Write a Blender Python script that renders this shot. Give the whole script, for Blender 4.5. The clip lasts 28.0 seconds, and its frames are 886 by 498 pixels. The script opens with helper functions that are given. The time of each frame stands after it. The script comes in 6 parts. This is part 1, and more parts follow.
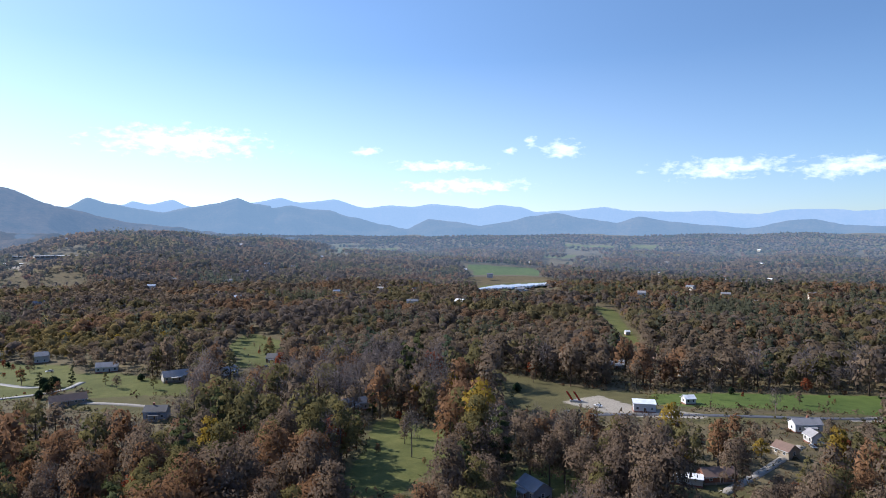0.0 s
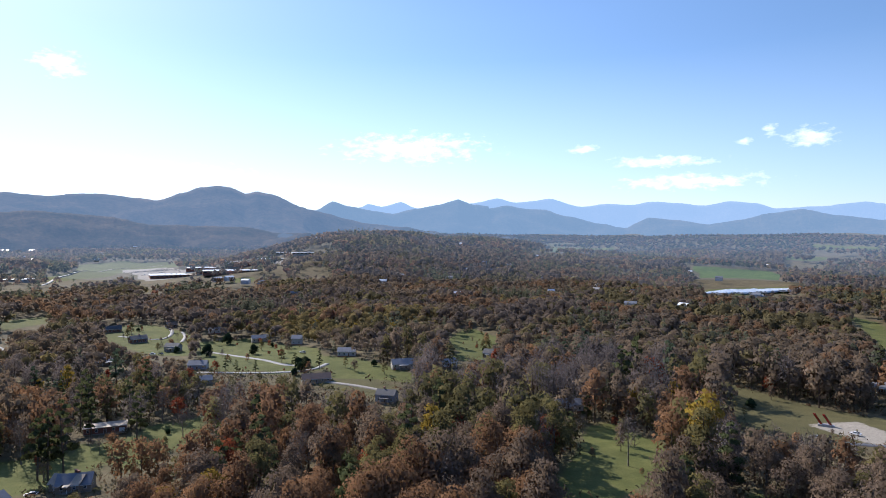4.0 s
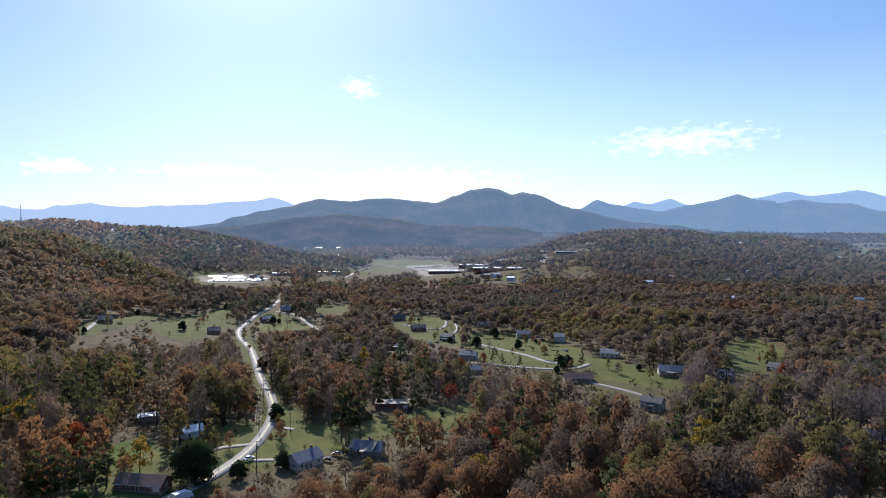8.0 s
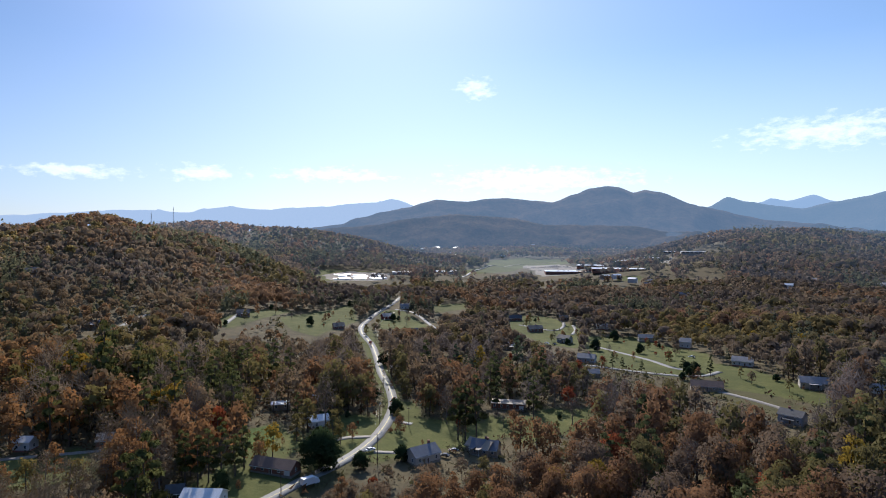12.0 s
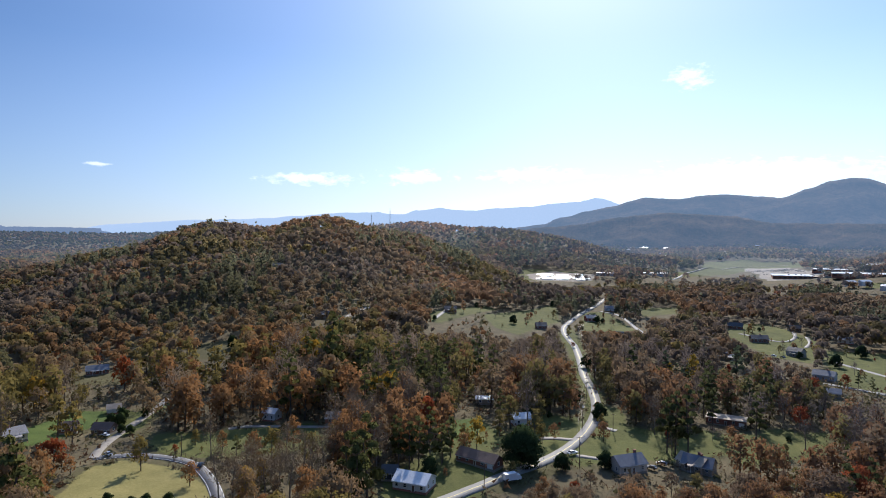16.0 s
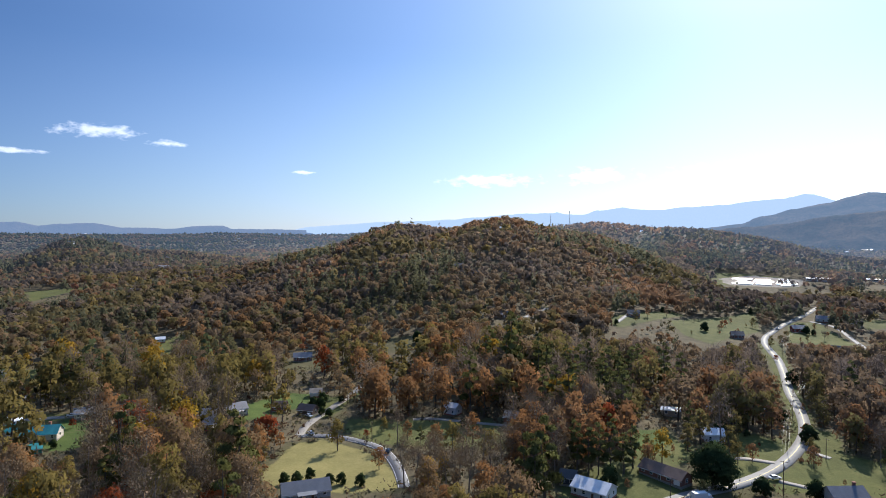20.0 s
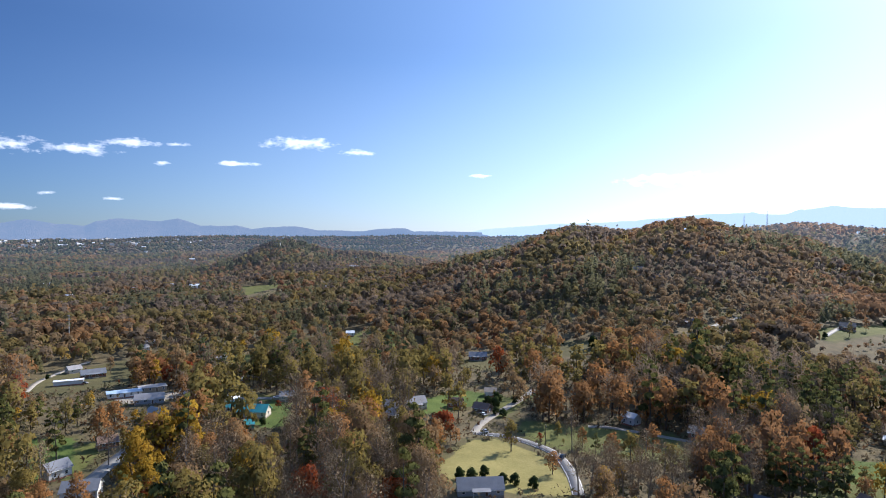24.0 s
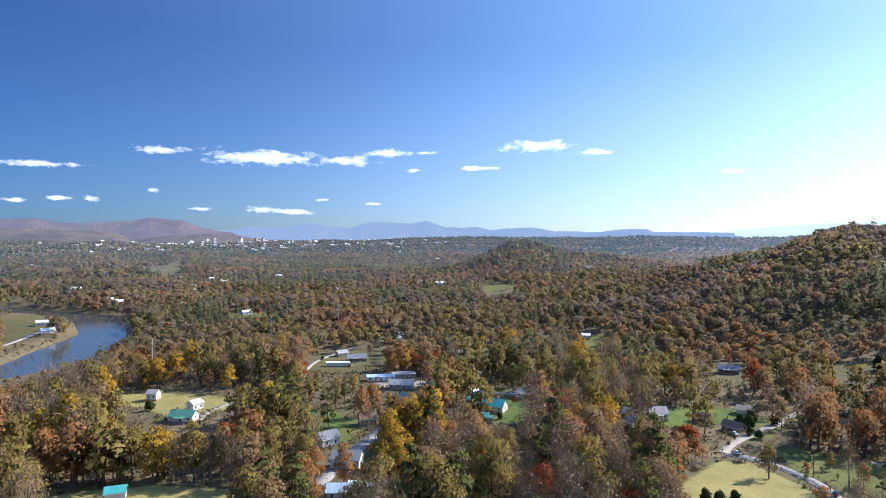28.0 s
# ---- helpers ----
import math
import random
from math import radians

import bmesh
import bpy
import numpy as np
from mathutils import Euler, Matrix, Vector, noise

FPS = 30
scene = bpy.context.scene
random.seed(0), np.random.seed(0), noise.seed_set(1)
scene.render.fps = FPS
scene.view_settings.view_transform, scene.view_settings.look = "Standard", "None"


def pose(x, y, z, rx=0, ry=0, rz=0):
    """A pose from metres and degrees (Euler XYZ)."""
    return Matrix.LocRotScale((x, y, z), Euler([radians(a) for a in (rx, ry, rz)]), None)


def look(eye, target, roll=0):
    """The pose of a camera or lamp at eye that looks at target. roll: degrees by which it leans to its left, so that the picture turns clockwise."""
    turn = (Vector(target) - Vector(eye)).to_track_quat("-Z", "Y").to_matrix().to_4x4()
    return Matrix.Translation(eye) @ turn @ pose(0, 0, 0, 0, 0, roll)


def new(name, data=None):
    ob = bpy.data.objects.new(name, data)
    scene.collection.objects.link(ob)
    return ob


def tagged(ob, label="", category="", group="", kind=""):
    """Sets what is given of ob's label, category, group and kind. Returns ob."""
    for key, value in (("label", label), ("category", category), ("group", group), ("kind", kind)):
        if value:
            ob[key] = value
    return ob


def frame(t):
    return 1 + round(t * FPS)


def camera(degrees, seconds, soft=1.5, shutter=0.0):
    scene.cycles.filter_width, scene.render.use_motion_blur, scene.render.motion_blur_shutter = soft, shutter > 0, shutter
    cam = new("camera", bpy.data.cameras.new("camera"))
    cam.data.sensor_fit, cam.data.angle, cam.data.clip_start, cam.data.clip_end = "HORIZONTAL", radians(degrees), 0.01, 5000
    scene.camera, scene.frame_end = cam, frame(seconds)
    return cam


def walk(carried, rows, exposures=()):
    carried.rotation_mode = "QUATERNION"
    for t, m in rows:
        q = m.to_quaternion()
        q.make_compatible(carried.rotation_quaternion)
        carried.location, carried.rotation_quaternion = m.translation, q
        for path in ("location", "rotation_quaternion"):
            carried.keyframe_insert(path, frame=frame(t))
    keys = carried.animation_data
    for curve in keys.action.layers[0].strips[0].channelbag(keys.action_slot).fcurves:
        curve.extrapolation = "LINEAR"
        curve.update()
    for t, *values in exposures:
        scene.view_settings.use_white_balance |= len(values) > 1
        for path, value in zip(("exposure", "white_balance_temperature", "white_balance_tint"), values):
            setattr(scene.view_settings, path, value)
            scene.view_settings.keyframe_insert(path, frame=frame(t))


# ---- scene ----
cam = camera(71.35, 28.0, 0.95)
EYE = (0.0, 0.0, 90.0)
# seconds, bearing, tilt, lean
PATH = [
    (0.0, -0.0, -0.82, -0.12), (0.5, 2.81, -0.82, -0.11), (1.0, 5.26, -0.81, -0.1), (1.5, 7.78, -0.8, -0.08),
    (2.0, 10.12, -0.8, -0.05), (2.5, 12.55, -0.8, -0.02), (3.0, 14.84, -0.81, 0.01), (3.5, 17.39, -0.84, 0.03),
    (5.5, 26.69, -0.9, 0.06), (6.0, 29.52, -0.92, 0.07), (6.5, 32.82, -0.95, 0.08), (7.0, 36.54, -0.97, 0.07),
    (7.5, 40.4, -0.97, 0.06), (8.0, 43.85, -0.97, 0.05), (8.5, 46.6, -0.98, 0.03), (9.0, 48.81, -0.98, 0.02),
    (9.5, 49.99, -0.98, 0.01), (10.0, 50.6, -0.98, 0.01), (10.5, 51.51, -0.98, 0.0), (11.0, 52.37, -0.97, -0.0),
    (11.5, 53.48, -0.98, -0.01), (13.5, 60.27, -0.98, -0.0), (14.0, 63.29, -0.99, -0.0), (14.5, 65.11, -0.98, -0.0),
    (15.0, 67.0, -0.98, -0.0), (15.5, 69.87, -0.98, 0.0), (16.0, 73.3, -0.99, 0.01), (16.5, 76.63, -1.0, 0.01),
    (17.0, 79.0, -1.01, 0.01), (17.5, 81.5, -1.01, 0.01), (18.0, 83.9, -1.0, 0.01), (18.5, 86.1, -0.99, 0.01),
    (19.0, 88.29, -0.97, 0.02), (19.5, 89.46, -0.95, 0.02), (20.0, 89.79, -0.91, 0.02), (20.5, 90.44, -0.9, 0.03),
    (21.0, 91.87, -0.87, 0.05), (21.5, 93.77, -0.85, 0.07), (23.5, 103.85, -0.78, 0.09), (24.0, 105.9, -0.74, 0.12),
    (24.5, 108.27, -0.72, 0.14), (25.0, 110.9, -0.71, 0.16), (25.5, 113.44, -0.71, 0.18), (26.0, 115.69, -0.7, 0.2),
    (26.5, 118.38, -0.7, 0.22), (27.0, 121.17, -0.71, 0.23), (27.5, 124.35, -0.72, 0.24), (28.0, 127.56, -0.72, 0.25),
]
# the film brightens a little as it turns away from the sun
EXPOSURES = [(0.0, 0.95, 6080, 13), (6.0, 0.91, 6150, 15), (8.0, 0.76, 6140, 14), (11.0, 0.6, 6200, 13), (16.0, 0.77, 6230, 13), (20.0, 0.94, 6230, 12), (24.0, 1.24, 6200, 13), (28.0, 1.58, 6130, 13)]
walk(cam, [(t, pose(*EYE, 90 + tilt, -lean, turn)) for t, turn, tilt, lean in PATH], EXPOSURES)

# ---- daylight: low autumn sun ahead of the camera, clear sky with fair-weather clouds ----
SUN_BEARING, SUN_HEIGHT = 63.0, 35.0


def toward(bearing, height):
    a, e = radians(bearing), radians(height)
    return Vector((-math.sin(a) * math.cos(e), math.cos(a) * math.cos(e), math.sin(e)))


sun = new("sun", bpy.data.lights.new("sun", "SUN"))
sun.data.energy, sun.data.angle, sun.data.color = 3.9, radians(0.55), (1.0, 0.93, 0.82)
sun.matrix_world = look(toward(SUN_BEARING, SUN_HEIGHT) * 400, (0, 0, 0))
world = bpy.data.worlds.new("sky")
scene.world = world
world.use_nodes = True
wn, wl = world.node_tree.nodes, world.node_tree.links
wn.clear()
sky = wn.new("ShaderNodeTexSky")
sky.sky_type, sky.sun_disc = "NISHITA", False
sky.sun_elevation, sky.sun_rotation = radians(SUN_HEIGHT), radians(-SUN_BEARING)
sky.altitude, sky.air_density, sky.dust_density, sky.ozone_density = 700, 1.0, 0.75, 4.0
# small flat clouds: bearing, height, half width and half height in degrees
CLOUDS = [
    (22.7, 8.4, 8.47, 1.64), (0.5, 6.8, 5.6, 0.66), (-10.9, 8.1, 2.3, 1.12), (-6.1, 8.2, 1.03, 0.39), (-8.1, 9.0, 0.79, 0.59), (-1.9, 5.0, 7.87, 0.86),
    (-24.6, 6.0, 6.81, 1.12), (-33.2, 5.7, 4.54, 1.12), (7.1, 8.1, 1.82, 0.46), (51.6, 13.6, 2.27, 1.32), (75.9, 5.7, 3.93, 0.92), (64.6, 5.8, 6.36, 0.86),
    (46.2, 5.4, 12.11, 1.51), (85.3, 5.4, 5.14, 0.79), (86.2, 5.4, 4.54, 0.66), (113.7, 8.0, 2.27, 0.53), (102.4, 6.0, 1.51, 0.3), (124.2, 6.7, 2.27, 0.36),
]
CLOUDS += [
    (102.1, 6.0, 1.21, 0.26), (118.9, 8.7, 4.54, 0.99), (143.7, 7.3, 6.96, 1.25), (136.3, 7.3, 3.33, 0.79), (132.6, 8.1, 2.88, 0.66), (124.7, 6.8, 1.51, 0.36),
    (130.4, 6.5, 1.03, 0.33), (143.9, 2.7, 2.12, 0.53), (141.2, 2.6, 2.57, 0.43), (129.1, 8.1, 1.36, 0.39), (138.6, 3.7, 0.91, 0.26), (152.1, 7.6, 2.88, 0.59),
    (161.1, 5.9, 4.09, 0.46), (162.5, 3.0, 1.33, 0.33), (159.6, 3.3, 1.33, 0.3), (149.0, 2.7, 1.27, 0.3), (157.3, 3.3, 0.91, 0.46), (152.8, 4.2, 0.73, 0.33),
    (134.1, 3.4, 1.21, 0.26),
]


def wnode(kind, *values, **settings):
    n = wn.new(kind)
    for k, v in settings.items():
        setattr(n, k, v)
    for i, v in enumerate(values):
        if isinstance(v, bpy.types.NodeSocket):
            wl.new(v, n.inputs[i])
        elif v is not None:
            n.inputs[i].default_value = v
    return n.outputs[1] if settings.get("operation") in ("LENGTH", "DOT_PRODUCT") else n.outputs[0]


ray = wn.new("ShaderNodeSeparateXYZ")
ray_way = wn.new("ShaderNodeTexCoord")
wl.new(ray_way.outputs["Generated"], ray.inputs[0])
bear = wnode("ShaderNodeMath", wnode("ShaderNodeMath", wnode("ShaderNodeMath", ray.outputs[0], -1.0, operation="MULTIPLY"), ray.outputs[1], operation="ARCTAN2"), 57.2958, operation="MULTIPLY")
rise = wnode("ShaderNodeMath", wnode("ShaderNodeMath", ray.outputs[2], operation="ARCSINE"), 57.2958, operation="MULTIPLY")
spot = wnode("ShaderNodeCombineXYZ", bear, rise, 0.0)


def puffs(scale, detail):
    n = wn.new("ShaderNodeTexNoise")
    wl.new(wnode("ShaderNodeVectorMath", spot, (0.55, 1.15, 0.0), operation="MULTIPLY"), n.inputs["Vector"])
    n.inputs["Scale"].default_value, n.inputs["Detail"].default_value, n.inputs["Roughness"].default_value = scale, detail, 0.62
    return n.outputs["Fac"]


near = 9.0
for bearing, height, wide, high in CLOUDS:
    if bearing > 95:  # the clouds over the town are thin and flat
        wide, high = wide * 0.92, high * 0.72
    off = wnode("ShaderNodeVectorMath", spot, (bearing, height, 0.0), operation="SUBTRACT")
    size = wnode("ShaderNodeVectorMath", wnode("ShaderNodeVectorMath", off, (1 / wide, 1 / high, 0.0), operation="MULTIPLY"), operation="LENGTH")
    near = wnode("ShaderNodeMath", size, near, operation="MINIMUM")
ragged = wnode("ShaderNodeMath", puffs(1.5, 7.0), -2.6, near, operation="MULTIPLY_ADD")
cloud = wnode("ShaderNodeMapRange", ragged, -0.5, -1.15, 0.0, 0.9)
body = wn.new("ShaderNodeMix")
body.data_type = "RGBA"
wl.new(puffs(2.2, 4.0), body.inputs[0])
body.inputs[6].default_value, body.inputs[7].default_value = (4.2, 4.5, 5.3, 1), (7.6, 7.6, 7.8, 1)
deep = wn.new("ShaderNodeHueSaturation")
deep.inputs["Hue"].default_value, deep.inputs["Saturation"].default_value = 0.497, 1.0
wl.new(sky.outputs[0], deep.inputs["Color"])
milk = wn.new("ShaderNodeMix")
milk.data_type = "RGBA"
low = wnode("ShaderNodeMapRange", rise, 0.0, 16.0, 0.55, 0.0)
ahead = wnode("ShaderNodeVectorMath", ray_way.outputs["Generated"], tuple(toward(55.0, 0.0)), operation="DOT_PRODUCT")
wl.new(wnode("ShaderNodeMath", low, wnode("ShaderNodeMapRange", ahead, 0.0, 0.9, 0.1, 1.0), operation="MULTIPLY"), milk.inputs[0])
wl.new(deep.outputs["Color"], milk.inputs[6])
milk.inputs[7].default_value = (6.5, 6.95, 8.0, 1)
# the haze lies thicker over the northern end of the valley, the air is clear towards the town
thick = wnode("ShaderNodeMath", wnode("ShaderNodeMath", ray.outputs[0], -0.13, operation="MULTIPLY"), wnode("ShaderNodeMath", ray.outputs[1], 0.485, operation="MULTIPLY"), operation="ADD")
shade = wn.new("ShaderNodeMix")
shade.data_type = "RGBA"
# eases the darkening overhead to fill shadows
high = wnode("ShaderNodeMapRange", ray.outputs[2], 0.3, 1.0, 0.5, 1.1)
wl.new(wnode("ShaderNodeMath", thick, high, operation="ADD"), shade.inputs[0])
shade.inputs[6].default_value, shade.inputs[7].default_value = (0.1, 0.212, 0.4, 1), (1.22, 1.24, 1.27, 1)
clear = wn.new("ShaderNodeMix")
clear.data_type, clear.blend_type = "RGBA", "MULTIPLY"
clear.inputs[0].default_value = 1.0
wl.new(milk.outputs[2], clear.inputs[6])
wl.new(shade.outputs[2], clear.inputs[7])
white = wn.new("ShaderNodeMix")
white.data_type, white.blend_type = "RGBA", "ADD"
white.inputs[0].default_value = 0.55
wl.new(body.outputs[2], white.inputs[6])
wl.new(clear.outputs[2], white.inputs[7])
# sky above the view is brightened to lift the shadows
top = wn.new("ShaderNodeVectorMath")
top.operation = "SCALE"
wl.new(clear.outputs[2], top.inputs[0])
wl.new(wnode("ShaderNodeMapRange", ray.outputs[2], 0.4, 0.85, 1.0, 1.9), top.inputs["Scale"])
veil = wn.new("ShaderNodeMix")
veil.data_type = "RGBA"
wl.new(cloud, veil.inputs[0])
wl.new(top.outputs[0], veil.inputs[6])
wl.new(white.outputs[2], veil.inputs[7])
back = wn.new("ShaderNodeBackground")
back.inputs["Strength"].default_value = 0.074
wout = wn.new("ShaderNodeOutputWorld")
wl.new(veil.outputs[2], back.inputs["Color"])
wl.new(back.outputs[0], wout.inputs["Surface"])

RIVER = [(-28, -520), (-104, -511), (-143, -507), (-178, -521), (-203, -548), (-246, -600), (-287, -647), (-332, -780), (-315, -849), (-298, -948), (-212, -1443)]

# ---- the lie of the land ----


def swell(x, y, bearing, reach, rise, across, along):
    """A rounded hill: bearing and distance of its top from the lookout, its rise and its half widths."""
    a = math.radians(bearing)
    cx, cy = -math.sin(a) * reach, math.cos(a) * reach
    dx, dy = x - cx, y - cy
    u = -dx * math.cos(a) - dy * math.sin(a)
    v = -dx * math.sin(a) + dy * math.cos(a)
    return rise * np.exp(-0.5 * ((u / across) ** 2 + (v / along) ** 2))


HILLS = [
    (93.5, 900, 92, 85, 190), (84.5, 930, 101, 95, 210), (77.5, 1080, 84, 110, 230), (100.5, 960, 62, 110, 210),
    (110, 1150, 25, 160, 250), (70.5, 1750, 96, 260, 260), (79, 1800, 100, 260, 260), (120, 1560, 66, 90, 180),
    (113.5, 1650, 46, 170, 220), (27.5, 1750, 95, 230, 260), (18.5, 1900, 80, 260, 260),
]


def river_gap(x, y):
    """Metres from the middle of the river, less its half width: below nothing is water."""
    d = np.full(np.shape(x), 1e9)
    for (ax, ay), (bx, by) in zip(RIVER, RIVER[1:]):
        ux, uy = bx - ax, by - ay
        s = np.clip(((x - ax) * ux + (y - ay) * uy) / (ux * ux + uy * uy), 0, 1)
        d = np.minimum(d, np.hypot(x - ax - s * ux, y - ay - s * uy))
    return d - 23


def land(x, y):
    x, y = np.asarray(x, float), np.asarray(y, float)
    r = np.hypot(x, y)
    s = np.clip((r - 1400) / 3100, 0, 1)
    # floor raised towards the mountains to fit the camera's view, least by the town
    south = np.clip((np.degrees(np.arctan2(-x, y)) - 126) / 18, 0, 1)
    z = (116 - 48 * south) * s * s * (3 - 2 * s)
    z = z + 2.6 * np.sin(x / 83 + 1.0) * np.sin(y / 97) + 1.6 * np.sin(x / 41 + y / 67) + 1.2 * np.sin(y / 38 - x / 90 + 2)
    z = z + np.clip((r - 600) / 900, 0, 1) * (9 * np.sin(x / 190 + 2 + 0.8 * np.sin(y / 310)) * np.sin(y / 230 + x / 700) + 4 * np.sin(x / 77 + y / 300) * np.sin(y / 91))
    z = z + sum(swell(x, y, *h) ** 3 for h in HILLS) ** (1 / 3)
    # low wooded ridges along the northern end
    north = np.clip((27 - np.degrees(np.arctan2(-x, y))) / 8, 0, 1) * (y > 0)
    z = z + north * np.clip((r - 560) / 400, 0, 1) * 7 * np.sin(x / 110 + 1 + 0.7 * np.sin(y / 160)) * np.sin(y / 125 + x / 420)
    bed = np.clip((14 - river_gap(x, y)) / 20, 0, 1)
    return z * (1 - bed) - 7.5 * bed * bed * (3 - 2 * bed)

# ---- plan placed from camera view: clearings, roads and buildings, in metres from the lookout ----
LAWNS, ROADS, HOUSES, HALLS, LONE = [], [], [], [], []


def lawn(kind, *points):
    LAWNS.append((kind, np.array(points, float)))


def road(kind, width, *points):
    ROADS.append((kind, width, np.array(points, float)))


def house(x, y, turn, wide, deep, high, wall, roof, style="gable"):
    HOUSES.append((x, y, turn, wide * 0.86, deep * 0.9, high * 0.95, wall, roof, style))


def hall(x, y, turn, wide, deep, high, wall, roof):
    HALLS.append((x, y, turn, wide, deep, high, wall, roof))


def lone(kind, scale, *points):
    LONE.append((kind, scale, points))


lawn("grass", (-35, 311), (-25, 321), (0, 291), (4, 260), (-5, 233), (-16, 207), (-37, 207), (-34, 259))
lawn("scrub", (26, 378), (64, 394), (88, 375), (121, 359), (112, 333), (63, 319), (36, 339))
lawn("bright", (121, 359), (172, 363), (218, 357), (252, 351), (224, 311), (192, 318), (138, 323), (112, 333))
lawn("grass", (-246, 404), (-214, 399), (-147, 364), (-141, 349), (-197, 343), (-221, 373))
lawn("scrub", (-231, 347), (-202, 346), (-153, 336), (-147, 314), (-191, 327))
lawn("grass", (-316, 439), (-267, 424), (-217, 361), (-246, 342))
lawn("grass", (-181, 500), (-142, 449), (-127, 454), (-145, 556), (-189, 599))
lawn("scrub", (-42, 479), (-10, 459), (40, 380), (70, 391), (26, 435))
lawn("bright", (66, 1773), (136, 1733), (269, 1672), (226, 1493), (77, 1510))
lawn("grass", (-477, 1835), (-478, 2840), (-208, 2876), (-201, 2779), (-435, 2582))
lawn("grass", (625, 3157), (801, 2858), (731, 2651), (530, 2680))
lawn("grass", (884, 2873), (973, 2789), (921, 2674), (829, 2777))
lawn("grass", (387, 2401), (496, 2297), (453, 2190), (344, 2132))
lawn("grass", (1724, 2557), (1712, 2390), (1650, 2304), (1604, 2445))
lawn("scrub", (-626, 2801), (-545, 3232), (-400, 3034), (-552, 2692))
lawn("grass", (188, 870), (219, 782), (165, 507), (166, 557), (196, 776))
lawn("grass", (29, 239), (44, 240), (58, 212), (22, 210))
lawn("scrub", (129, 307), (181, 305), (175, 295), (122, 292))
lawn("dirt", (66, 347), (91, 359), (104, 326), (134, 307), (126, 300), (90, 309))
lawn("scrub", (79, 218), (107, 226), (106, 212), (75, 212))
lawn("dirt", (198, 305), (224, 311), (216, 300), (197, 299))
lawn("grass", (-396, 446), (-368, 480), (-268, 439), (-221, 377), (-229, 362), (-287, 341), (-342, 389))
lawn("grass", (-552, 484), (-505, 505), (-428, 475), (-349, 387), (-376, 375), (-467, 414))
lawn("grass", (-245, 238), (-228, 263), (-204, 229), (-212, 205))
lawn("grass", (-250, 205), (-235, 219), (-212, 205), (-220, 189), (-210, 172))
lawn("dirt", (-1409, 1293), (-1343, 1381), (-1039, 1172), (-1003, 989))
lawn("grass", (-1548, 1275), (-1552, 1433), (-1400, 1503), (-1324, 1421), (-1264, 1122), (-1241, 1022))
lawn("grass", (-801, 998), (-766, 1026), (-731, 987), (-768, 956))
lawn("dirt", (-868, 1233), (-860, 1253), (-810, 1208), (-805, 1174))
lawn("grass", (-179, 572), (-148, 551), (-121, 434), (-146, 417), (-155, 494))
lawn("yard", (-280, 91), (-278, 103), (-259, 106), (-246, 100), (-238, 87), (-255, 83))
lawn("yard", (-278, 131), (-265, 150), (-236, 132), (-235, 115), (-247, 114))
lawn("scrub", (-216, 70), (-218, 89), (-231, 109), (-232, 128), (-212, 100), (-205, 83), (-208, 68))
lawn("yard", (-302, 175), (-278, 182), (-259, 170), (-241, 195), (-232, 201), (-211, 178), (-219, 149), (-225, 133), (-250, 148))
lawn("yard", (-240, 198), (-240, 224), (-230, 246), (-208, 227), (-205, 191))
lawn("scrub", (-222, 40), (-240, 52), (-236, 72), (-217, 71))
lawn("grass", (-634, 358), (-641, 393), (-503, 354), (-527, 344), (-530, 301))
lawn("grass", (-665, 455), (-693, 532), (-630, 484), (-609, 423))
lawn("grass", (-580, 215), (-688, 350), (-577, 300), (-496, 218), (-524, 207))
lawn("grass", (-559, 142), (-651, 241), (-631, 252), (-531, 155))
lawn("grass", (-1214, 568), (-1171, 655), (-1073, 460))
lawn("yard", (-259, 145), (-286, 164), (-321, 182), (-357, 197), (-402, 218), (-447, 238), (-514, 264), (-544, 296), (-477, 267), (-399, 229), (-356, 208), (-320, 193), (-287, 175), (-259, 156))
lawn("hay", (-229, -68), (-270, -64), (-277, -54), (-264, -33), (-235, -17), (-219, -14), (-214, -32), (-215, -60))
lawn("yard", (-312, -47), (-307, 26), (-264, 30), (-270, -12), (-275, -32), (-291, -46))
lawn("bright", (-296, -104), (-318, -109), (-354, -88), (-352, -69), (-328, -74), (-306, -90))
lawn("grass", (-351, -71), (-349, -59), (-368, -42), (-342, -51), (-313, -55), (-310, -66))
lawn("yard", (-202, 38), (-228, 45), (-256, 80), (-268, 94), (-266, 109), (-247, 104), (-239, 89), (-230, 95), (-216, 84), (-200, 74))
lawn("yard", (-282, 136), (-274, 154), (-252, 144), (-236, 124), (-224, 103), (-220, 93), (-235, 99), (-246, 117), (-266, 125))
lawn("yard", (-291, 175), (-287, 185), (-246, 161), (-247, 198), (-212, 173), (-218, 156), (-218, 120), (-225, 118), (-240, 137), (-255, 154))
lawn("bright", (-285, 89), (-283, 105), (-258, 93), (-256, 80))
lawn("scrub", (-498, -44), (-492, -10), (-452, -17), (-454, -42))
lawn("scrub", (-447, -112), (-452, -88), (-412, -82), (-420, -103))
lawn("grass", (-503, -234), (-537, -227), (-516, -210), (-471, -211))
lawn("bright", (-279, -186), (-309, -173), (-256, -151), (-255, -168))
lawn("grass", (-302, -212), (-308, -171), (-297, -168), (-290, -202))
lawn("grass", (-426, -296), (-434, -281), (-401, -264), (-397, -281))
lawn("scrub", (-283, -340), (-324, -365), (-378, -356), (-318, -291), (-278, -308))
lawn("dirt", (-282, -274), (-311, -240), (-300, -227), (-273, -257))
lawn("grass", (-198, -236), (-228, -221), (-213, -213), (-184, -197), (-182, -210))
